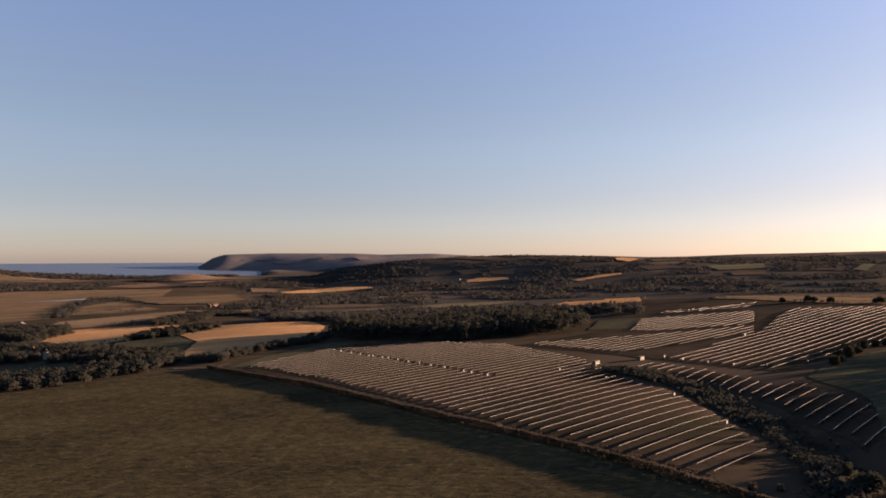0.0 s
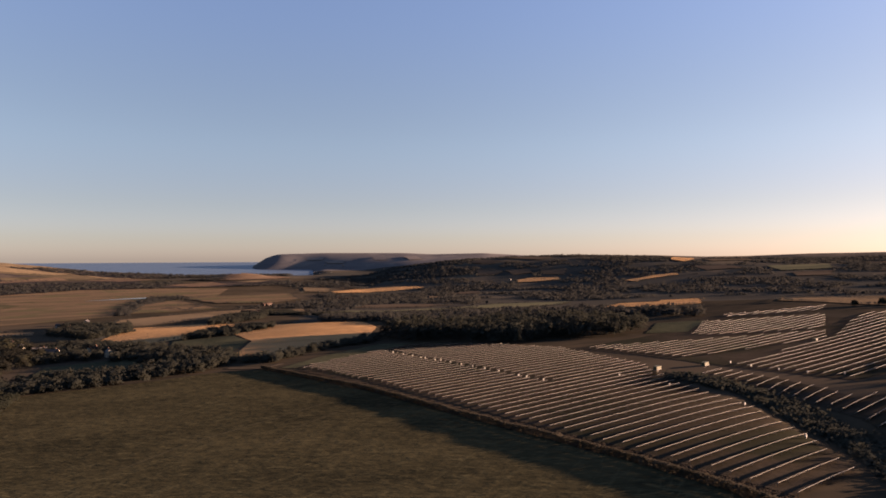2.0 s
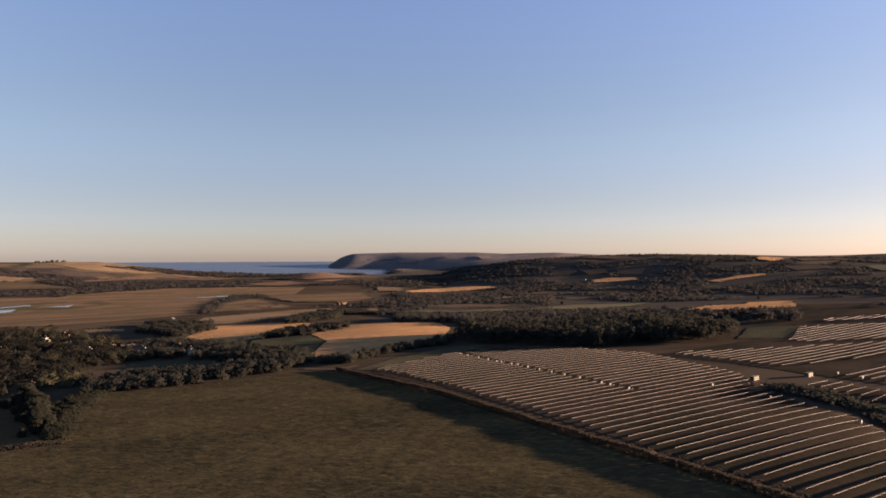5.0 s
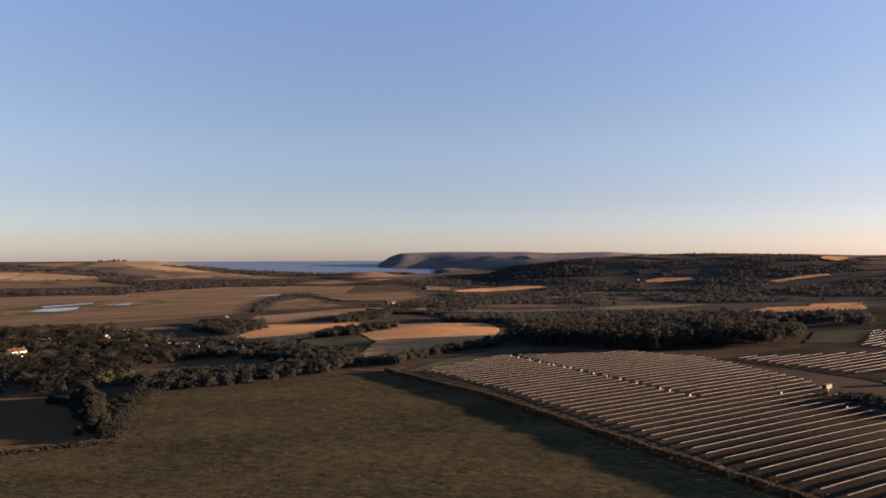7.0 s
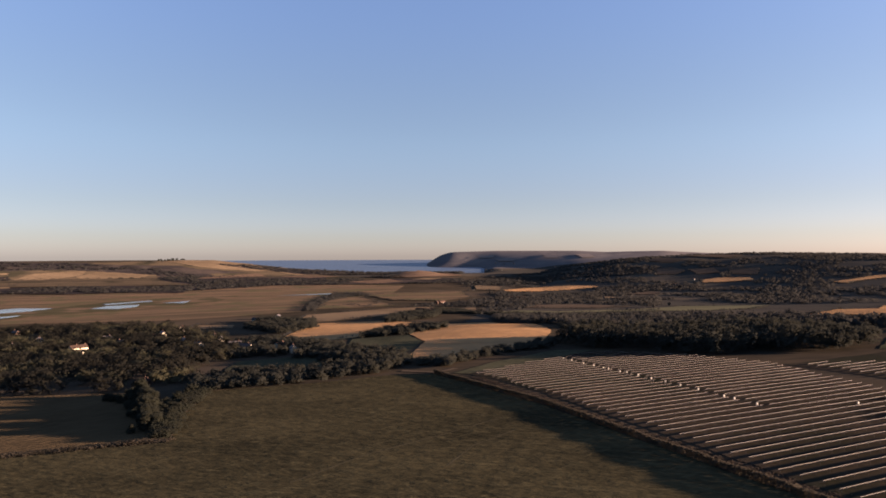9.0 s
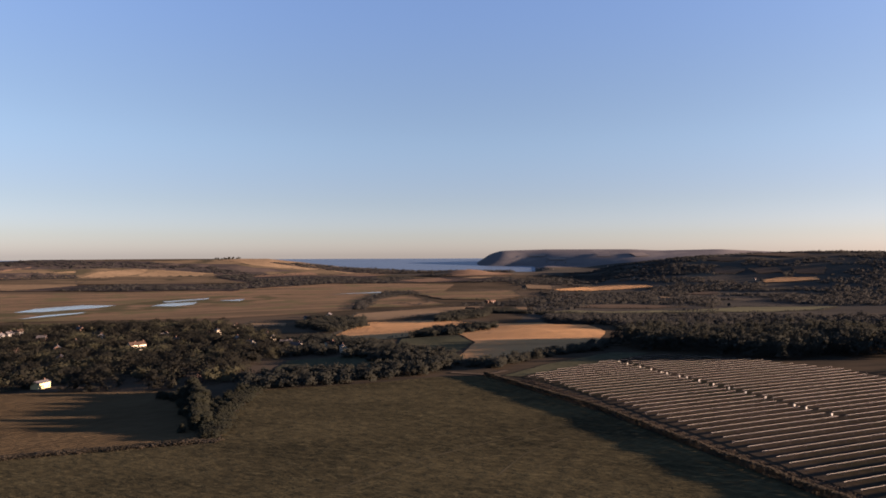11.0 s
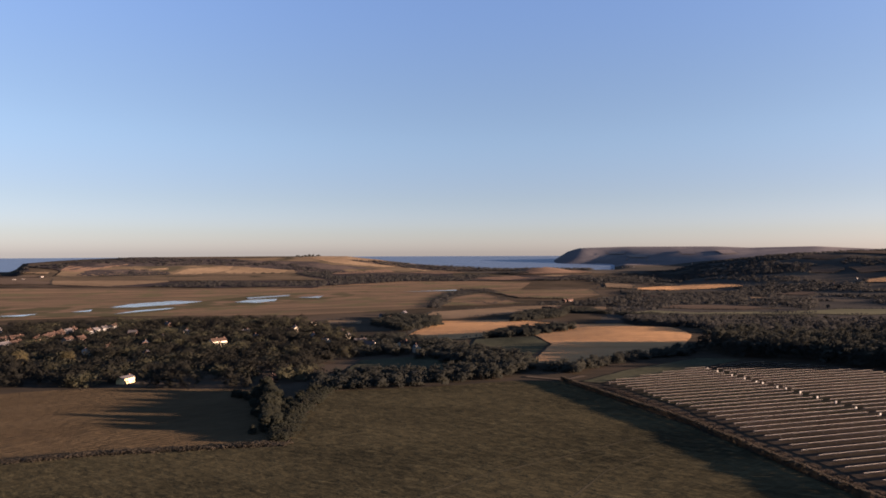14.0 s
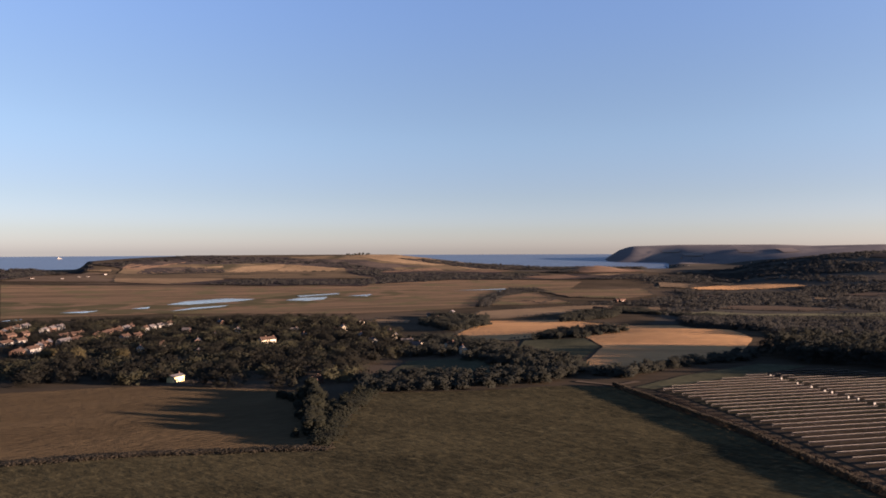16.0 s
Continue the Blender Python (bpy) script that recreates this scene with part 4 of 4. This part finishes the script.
sheet("hay_field", [(48, 2595), (135, 2597), (150, 2498), (77, 2478)], DULL, "dry brown hillside field", wobble=10)
sheet("hay_field", [(739, 2511), (878, 2519), (901, 2428), (754, 2378)], DULL, "dry brown hillside field", wobble=10)
sheet("hay_field", [(989, 2253), (1143, 2304), (1068, 2154), (953, 2137)], DULL, "dry brown hillside field", wobble=10)
sheet("hay_field", [(875, 2821), (1113, 2988), (1099, 2837), (870, 2672)], DULL, "dry brown hillside field", wobble=10)
ribbon("track", [(90, 486), (56, 565), (24, 606)], 1.4, TRACK, "pale trodden track beside the solar rows", lift=0.4)
ribbon("track", [(-210, 508), (-181, 506), (-172, 526)], 2.5, TRACK, "pale trodden track by a gateway", lift=0.4)
ribbon("track", [(-246, 301), (-262, 324), (-278, 347), (-294, 378), (-309, 411)], 0.4, TRACK, "pale trodden track by a gateway", lift=0.4)

for line in ([(-152, 260), (-140, 299), (-117, 340), (-98, 379)], [(-100, 292), (-98, 324), (-86, 354)]):
    ribbon("tyre_track", line, 0.4, MEADOW_WORN, "faint tyre line pressed into the hay meadow", "tyre track", lift=0.2)

# ---- solar farm ----
solar_block(SOLAR_EDGE, 8.0, "solar rows", gaps=[(*[(-112, 606), (32, 429)], 2.4)])
for outline in ([(72, 590), (168, 616), (311, 654), (287, 603), (140, 513), (107, 550)], [(187, 656), (229, 756), (370, 776), (316, 663), (204, 645)],
                [(158, 478), (293, 605), (365, 714), (410, 770), (530, 782)] + [(560, 640), (480, 540)] + [(353, 522), (212, 415)], [(255, 786), (278, 812), (410, 852), (387, 806)]):
    solar_block(outline, 8.0, "solar rows")
solar_block(SOLAR_EDGE3, 8.0, "solar rows")
for x, y in [(-98, 584), (-90, 575), (-79, 562), (-70, 552), (-62, 542), (-58, 539), (-49, 528), (-44, 524), (-36, 515), (-27, 503), (-18, 492), (-9, 480), (1, 468), (14, 450), (19, 444), (29, 431), (79, 443), (101, 406), (127, 360), (128, 296), (164, 485), (172, 469), (183, 452), (195, 439), (214, 432)]:
    cabin(x, y, 42, 1.0, 0.6, 1.9, "small pale inverter box at a row's end", "inverter")
for x, y in [(109, 467), (145, 480)]:
    cabin(x, y, 50, 6.5, 2.6, 2.3, "cream transformer cabin beside the solar rows")
for x, y in [(271, 589)]:
    cabin(x, y, 50, 5, 2.6, 2.5, "cream transformer cabin beside the solar rows")

# ---- village ----
house(*[(-482, 375)][0], 100, 11, 7, 4.2, 0.4, wall=CREAM_WALL, roof=SLATE_ROOF, label="large cream rendered house above the tilled field", windows=4, sunny=True)
house(*[(-625, 580)][0], 80, 9, 8, 7.0, label="tall white rendered house among dark trees", sunny=True)
house(*[(-627, 593)][0], 80, 8, 8, 6.5, label="tall white rendered house among dark trees", sunny=True)
house(*[(-724, 514)][0], 95, 9, 7, 4.5, sunny=True)
house(*[(-675, 767)][0], 140, 16, 8, 5.0, roof=SLATE_ROOF, label="long white house under a slate roof", sunny=True)
house(*[(-657, 736)][0], 60, 10, 7, 5.0)
house(*[(-710, 844)][0], 120, 10, 7, 5.0)
house(*[(-679, 1051)][0], 110, 14, 8, 5.5, roof=SLATE_ROOF, label="white house under a slate roof by the hamlet", sunny=True)
house(*[(-648, 957)][0], 60, 14, 7, 4.0, wall=BRICK_WALL, label="red brick house under a clay tile roof")
house(*[(-692, 1005)][0], 20, 14, 7, 4.0, roof=SLATE_ROOF)
house(*[(-573, 746)][0], 130, 30, 9, 3.5, wall=BRICK_WALL, label="long low brick barn under a tiled roof")
house(*[(-376, 418)][0], 100, 13, 7, 3.0, wall=BRICK_WALL, label="low brick barn beside the trees")
house(*[(-393, 621)][0], 80, 12, 7, 4.5)
house(*[(-360, 594)][0], 130, 10, 7, 4.5, roof=SLATE_ROOF, label="cream house under a slate roof")
VILLAGE = random.Random(8)
for ends in ([(-1057, 478), (-1123, 544)], [(-996, 458), (-1014, 505)], [(-1026, 515), (-1063, 567)], [(-941, 496), (-939, 547)], [(-904, 529), (-986, 638)], [(-851, 531), (-858, 569)], [(-924, 606), (-961, 679)],
             [(-913, 422), (-934, 463)], [(-872, 468), (-890, 511)], [(-837, 428), (-885, 463)], [(-803, 390), (-824, 422)]):
    street(*ends, 21, VILLAGE)
for x, y in [(-853, 634), (-716, 557), (-755, 609), (-609, 483), (-789, 671), (-713, 707), (-640, 659), (-696, 473), (-568, 685), (-505, 633), (-907, 731), (-524, 696), (-456, 632), (-426, 607)]:
    house(x, y, VILLAGE.uniform(0, 180), VILLAGE.uniform(9, 14), 7, 4.8, 0.8, VILLAGE.choice((BRICK_WALL, RENDER_WALL)), SLATE_ROOF, "house under a slate roof half hidden by trees")
# ---- hedges and trees ----
# these crowns wear the leaf colour with sunlight mixed in
OLIVES = [tree_meshes(31, 17, 12, 1700, 0.55, LEAF_SUNLIT), tree_meshes(32, 14, 13, 1500, 0.55, LEAF_SUNLIT)]
for k, (x, y) in enumerate([(-704, 383), (-665, 390), (-646, 424)]):
    tree(x, y, 1.1, kind=k % 2, group="olive trees", label="broad tree with sunlit olive tone in its leaf colour", meshes=OLIVES)
    SUNNY.append((x, y))
hedge([(-182, 504), (-80, 412), (-1, 318), (46, 264), (66, 238), (85, 210), (101, 184), (122, 148)], 3.0, 1.6, "straggling brown hedge along the solar fence", 1, 0.42, None, 0.11, 0.16)
hedge([(-146, 491), (-82, 424), (-1, 328), (48, 274), (70, 246), (88, 219)], 0.5, 6.0, "rough dry grass between the fence hedge and the rows", 51, 0.3, LEAF_DRY, 0.1)
hedge([(-359, 208), (-316, 250), (-264, 289), (-246, 301)], 1.9, 4.0, "dark hedge between the meadow and the tilled field", 2, 0.4, LEAF_HEDGE, 0.1)
tree_row([(-258, 312), (-280, 338), (-301, 365), (-322, 401)], 3.4, 0.45, "tree belt", 2.5, 3)
tree_row([(-268, 313), (-308, 353), (-350, 390)], 3.7, 0.88, "tree belt", 2.5, 4)
hedge([(-254, 307), (-272, 330), (-289, 354), (-306, 390), (-320, 418)], 4.2, 9.0, "dark bushes between the tree belt and the meadow path", 43, 0.55, LEAF, 0.08)
tree_row([(-270, 330), (-290, 352), (-312, 386), (-326, 412)], 5.0, 0.5, "tree belt", 3.0, 15)
hedge([(-253, 303), (-301, 351), (-347, 392)], 5.5, 7.0, "dark undergrowth below the tree belt", 41, 0.55, LEAF, 0.09)
tree_row([(-272, 314), (-329, 360), (-368, 381)], 4.5, 0.55, "tree belt", 4, 14)
hedge([(112, 436), (131, 405), (147, 388), (149, 358), (149, 325), (148, 295), (145, 266), (140, 240), (132, 218), (119, 200)], 4.2, 12.0, "dark overgrown hedge in a dip between the solar rows", 5, 0.8, LEAF_WOOD, 0.12)
for x, y in [(102, 444), (108, 443), (139, 407), (142, 397), (144, 386), (149, 341), (142, 260), (140, 245), (138, 225), (120, 215), (106, 206), (98, 208), (137, 214), (148, 224), (122, 204)]:
    tree(x, y, 0.8, label="dark rounded bush in the dip between solar rows", category="bush", meshes=BUSHES, group="bushes")
tree_row([(345, 510), (314, 494), (271, 444), (251, 423)], 7, 0.6, "scrub trees", 3, 9)
tree_row([(136, 202), (128, 208), (113, 200)], 8, 0.6, "scrub trees", 4, 10)
for x, y in [(438, 843), (476, 851), (479, 844), (495, 834), (547, 825), (554, 826)]:
    tree(x, y, 0.75, kind=2, group="field trees", label="dark round tree at a field's edge")
wood("woodland", [(-127, 698), (-90, 655), (-27, 646), (16, 627), (56, 650), (126, 661), (158, 703), (151, 740), (104, 775), (20, 790), (-40, 766), (-100, 742)], 9.5, 22, "dense dark broadleaf wood", 6)
wood("woodland", [(-450, 1224), (-431, 1325), (-276, 1151), (-174, 972), (-34, 957), (-36, 1184), (-155, 1187), (-288, 1240)], 10, 6, "dense dark broadleaf wood", 16)
wood("village_trees", [(-577, 292), (-693, 337), (-680, 406), (-791, 592), (-869, 755), (-730, 866), (-576, 762), (-415, 578), (-363, 455), (-348, 414), (-414, 380), (-472, 364)], 14, 12, "dark garden trees among the village houses", 7, thin=0.16, n=170, grain=0.68, leaf=LEAF_VILLAGE)
wood("village_trees", [(-743, 357), (-1202, 534), (-1082, 692), (-936, 808), (-791, 592), (-680, 406)], 17, 9, "dark garden trees among the village houses", 17, thin=0.3, leaf=LEAF_VILLAGE)
wood("village_trees", [(-1065, 681), (-951, 821), (-793, 937), (-767, 803), (-858, 746)], 14, 9, "dark garden trees among the village houses", 18, thin=0.2, leaf=LEAF_VILLAGE)
wood("tree_belt", [(-407, 543), (-481, 664), (-442, 697), (-332, 631), (-283, 604), (-222, 557), (-216, 521), (-280, 538), (-354, 566)], 9, 9, "dark belt of trees below the stubble field", 8, thin=0.1)
wood("tree_belt", [(-331, 405), (-303, 422), (-254, 451), (-225, 485), (-219, 524), (-247, 530), (-280, 494), (-336, 462), (-350, 440)], 9, 9, "dark belt of trees along the meadow's far side", 9, thin=0.1)
wood("tree_belt", [(-214, 537), (-182, 531), (-173, 568), (-156, 616), (-122, 654), (-124, 694), (-162, 639), (-183, 586)], 8, 7, "dark belt of bushes below the stubble field", 10)
wood("tree_belt", [(-624, 876), (-692, 1017), (-579, 1002), (-513, 895), (-508, 797)], 10, 11, "dark trees round the hamlet", 11)
wood("tree_belt", [(-352, 697), (-343, 786), (-285, 796), (-263, 768), (-312, 718)], 9, 8, "dark copse between the stubble fields", 12)
wood("tree_belt", [(-442, 989), (-494, 1125), (-476, 1235), (-453, 1324), (-405, 1102)], 10, 9, "dark trees beyond the stubble field", 13)
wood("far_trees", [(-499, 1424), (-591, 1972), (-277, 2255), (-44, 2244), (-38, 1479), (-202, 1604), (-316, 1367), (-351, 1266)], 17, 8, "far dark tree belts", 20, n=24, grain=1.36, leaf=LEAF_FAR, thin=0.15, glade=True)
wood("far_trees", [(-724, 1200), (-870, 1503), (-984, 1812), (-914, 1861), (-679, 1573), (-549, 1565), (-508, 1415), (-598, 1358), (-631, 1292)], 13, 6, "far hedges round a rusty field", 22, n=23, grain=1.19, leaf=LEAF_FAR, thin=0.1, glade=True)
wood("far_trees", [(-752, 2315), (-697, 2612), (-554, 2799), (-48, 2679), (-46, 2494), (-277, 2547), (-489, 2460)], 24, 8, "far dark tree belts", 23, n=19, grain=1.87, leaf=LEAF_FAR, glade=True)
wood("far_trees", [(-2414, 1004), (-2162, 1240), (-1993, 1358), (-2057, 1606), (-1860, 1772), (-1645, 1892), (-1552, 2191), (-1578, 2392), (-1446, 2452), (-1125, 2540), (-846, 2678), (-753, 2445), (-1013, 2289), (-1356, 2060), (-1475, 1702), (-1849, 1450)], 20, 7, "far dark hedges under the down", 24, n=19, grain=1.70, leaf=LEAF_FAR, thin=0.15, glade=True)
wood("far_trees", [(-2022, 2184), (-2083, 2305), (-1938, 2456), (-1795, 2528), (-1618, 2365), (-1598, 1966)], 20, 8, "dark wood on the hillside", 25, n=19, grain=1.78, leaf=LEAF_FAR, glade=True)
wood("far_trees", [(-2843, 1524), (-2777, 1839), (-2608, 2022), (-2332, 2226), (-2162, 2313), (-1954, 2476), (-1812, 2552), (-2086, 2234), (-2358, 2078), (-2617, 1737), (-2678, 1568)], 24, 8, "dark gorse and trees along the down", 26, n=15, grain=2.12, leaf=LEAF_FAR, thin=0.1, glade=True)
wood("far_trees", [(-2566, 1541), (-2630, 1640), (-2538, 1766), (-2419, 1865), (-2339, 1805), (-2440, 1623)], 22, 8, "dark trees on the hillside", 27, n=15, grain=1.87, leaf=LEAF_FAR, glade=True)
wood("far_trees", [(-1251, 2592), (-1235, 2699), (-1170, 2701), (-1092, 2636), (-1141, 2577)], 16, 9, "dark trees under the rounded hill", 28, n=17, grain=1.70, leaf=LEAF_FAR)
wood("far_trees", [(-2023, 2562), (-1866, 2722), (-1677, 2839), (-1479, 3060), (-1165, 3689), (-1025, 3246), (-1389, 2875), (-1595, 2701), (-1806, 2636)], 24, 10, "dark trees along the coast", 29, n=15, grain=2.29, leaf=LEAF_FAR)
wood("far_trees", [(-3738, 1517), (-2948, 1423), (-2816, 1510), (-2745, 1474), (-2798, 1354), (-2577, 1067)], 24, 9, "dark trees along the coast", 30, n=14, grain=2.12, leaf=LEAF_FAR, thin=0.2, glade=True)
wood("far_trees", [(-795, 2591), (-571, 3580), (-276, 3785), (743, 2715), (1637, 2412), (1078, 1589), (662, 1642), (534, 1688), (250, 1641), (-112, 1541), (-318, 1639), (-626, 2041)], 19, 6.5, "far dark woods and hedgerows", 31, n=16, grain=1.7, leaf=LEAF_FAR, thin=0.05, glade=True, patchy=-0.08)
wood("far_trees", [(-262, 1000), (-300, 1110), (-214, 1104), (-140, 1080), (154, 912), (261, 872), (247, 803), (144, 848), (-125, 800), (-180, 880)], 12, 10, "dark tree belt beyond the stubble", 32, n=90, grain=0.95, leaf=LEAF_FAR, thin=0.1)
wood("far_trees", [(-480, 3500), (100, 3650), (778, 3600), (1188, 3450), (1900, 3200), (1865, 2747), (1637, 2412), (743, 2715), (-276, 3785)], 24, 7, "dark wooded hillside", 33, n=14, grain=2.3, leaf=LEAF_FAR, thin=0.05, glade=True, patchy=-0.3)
# added out of view on the right, only to cast shade over the dip
wood("shade_wood", [(192, 235), (300, 398), (372, 500), (430, 480), (350, 350), (250, 200)], 10, 15, "unseen wood added to shade the dip by the solar rows", 34, n=50)


def hedgerow(edge, seed):
    """A thin, gappy line of bushes along the edge of a far field."""
    rng = np.random.default_rng(seed)
    p = np.array(along(list(edge) + [edge[0]], 4.5, 1.2, rng))
    bushy = np.array([noise.noise((x / 45, y / 45, seed)) for x, y in p])
    p, bushy = p[bushy > -0.16], bushy[bushy > -0.16]
    if len(p) < 12:
        return None
    r = np.clip(1.5 + 1.6 * bushy, 1.0, 2.6) * rng.uniform(0.7, 1.2, len(p))
    c = np.column_stack([p, height(p[:, 0], p[:, 1]) + r * 0.8 + 1.0])
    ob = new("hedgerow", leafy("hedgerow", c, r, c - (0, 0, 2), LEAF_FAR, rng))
    return tagged(ob, "dark gappy hedgerow along a far field's edge", "hedgerow", kind="stuff")


for k, edge in enumerate(GLADES):
    if np.hypot(*np.array(edge).mean(0)) < 3300:
        hedgerow(edge, 300 + k)
tree_row([(-2265, 2470), (-2245, 2543), (-2214, 2603)], 6, 0.75, "hilltop clump", 5, 12)
# ---- far houses and the ship ----
for x, y in [(-2866, 1300), (-2872, 1286), (-2526, 1309), (-2522, 1338), (-2482, 1228), (-2571, 1164), (-2616, 1452), (-3809, 1597), (-1026, 3632), (-972, 3651), (-945, 3658), (-554, 3154), (-567, 3365), (-379, 2973), (-471, 3566), (-351, 2896), (-486, 3069), (-1339, 3869), (-1244, 3837), (-1087, 3635)]:
    far_house(x, y, VILLAGE.uniform(100, 140), VILLAGE.uniform(8, 14), 8, 4, RENDER_DULL)
for x, y in [(-1037, 3744), (-1015, 3715), (-980, 3660), (-925, 3682), (-946, 3657), (-520, 2791), (-500, 2774), (-465, 2670), (-451, 2669), (-367, 2632), (-330, 2502), (-646, 3840), (59, 2359), (0, 2248), (-182, 1815), (-984, 3983), (-1047, 4016), (-922, 3979)]:
    far_house(x, y, VILLAGE.uniform(60, 120), VILLAGE.uniform(8, 12), 7, 3.6, RENDER_DULL)
for x, y in [(-535, 1490), (-530, 1513), (-490, 1272), (-472, 1269), (-411, 1730), (-383, 1721)]:
    far_house(x, y, VILLAGE.uniform(0, 180), VILLAGE.uniform(12, 24), 9, 5, BRICK_WALL, "far-off brick farm building")


def ship(x, y, turn, long):
    d = math.hypot(x, y)
    ob = new("ship")
    ob.matrix_world = pose(x, y, float(sea_level(d)), 0, 0, turn)
    l, w = long / 2, long * 0.09
    deck = [(-l, -w), (l * 0.6, -w), (l, 0), (l * 0.6, w), (-l, w)]
    v = [(px * 0.94, py * 0.8, -1.0) for px, py in deck] + [(px, py, 4.0) for px, py in deck]
    f = [(i, (i + 1) % 5, 5 + (i + 1) % 5, 5 + i) for i in range(5)] + [(5, 6, 7, 8, 9), (4, 3, 2, 1, 0)]
    part("hull", mesh_of("hull", v, f, RENDER_DULL), ob)
    block("bridge", RENDER_DULL, ob, (-l * 0.75, -l * 0.3, -w * 0.8, w * 0.8, 4.0, 11.0), (-l * 0.3, l * 0.4, -w * 0.7, w * 0.7, 4.0, 7.5), bevel=0.2)
    block("funnel", STEEL, ob, (-l * 0.65, -l * 0.5, -1.2, 1.2, 11.0, 14.5), bevel=0.2)
    return tagged(ob, "white ship far out on the sea", "ship")


ship(-4244, 2037, 70, 24)
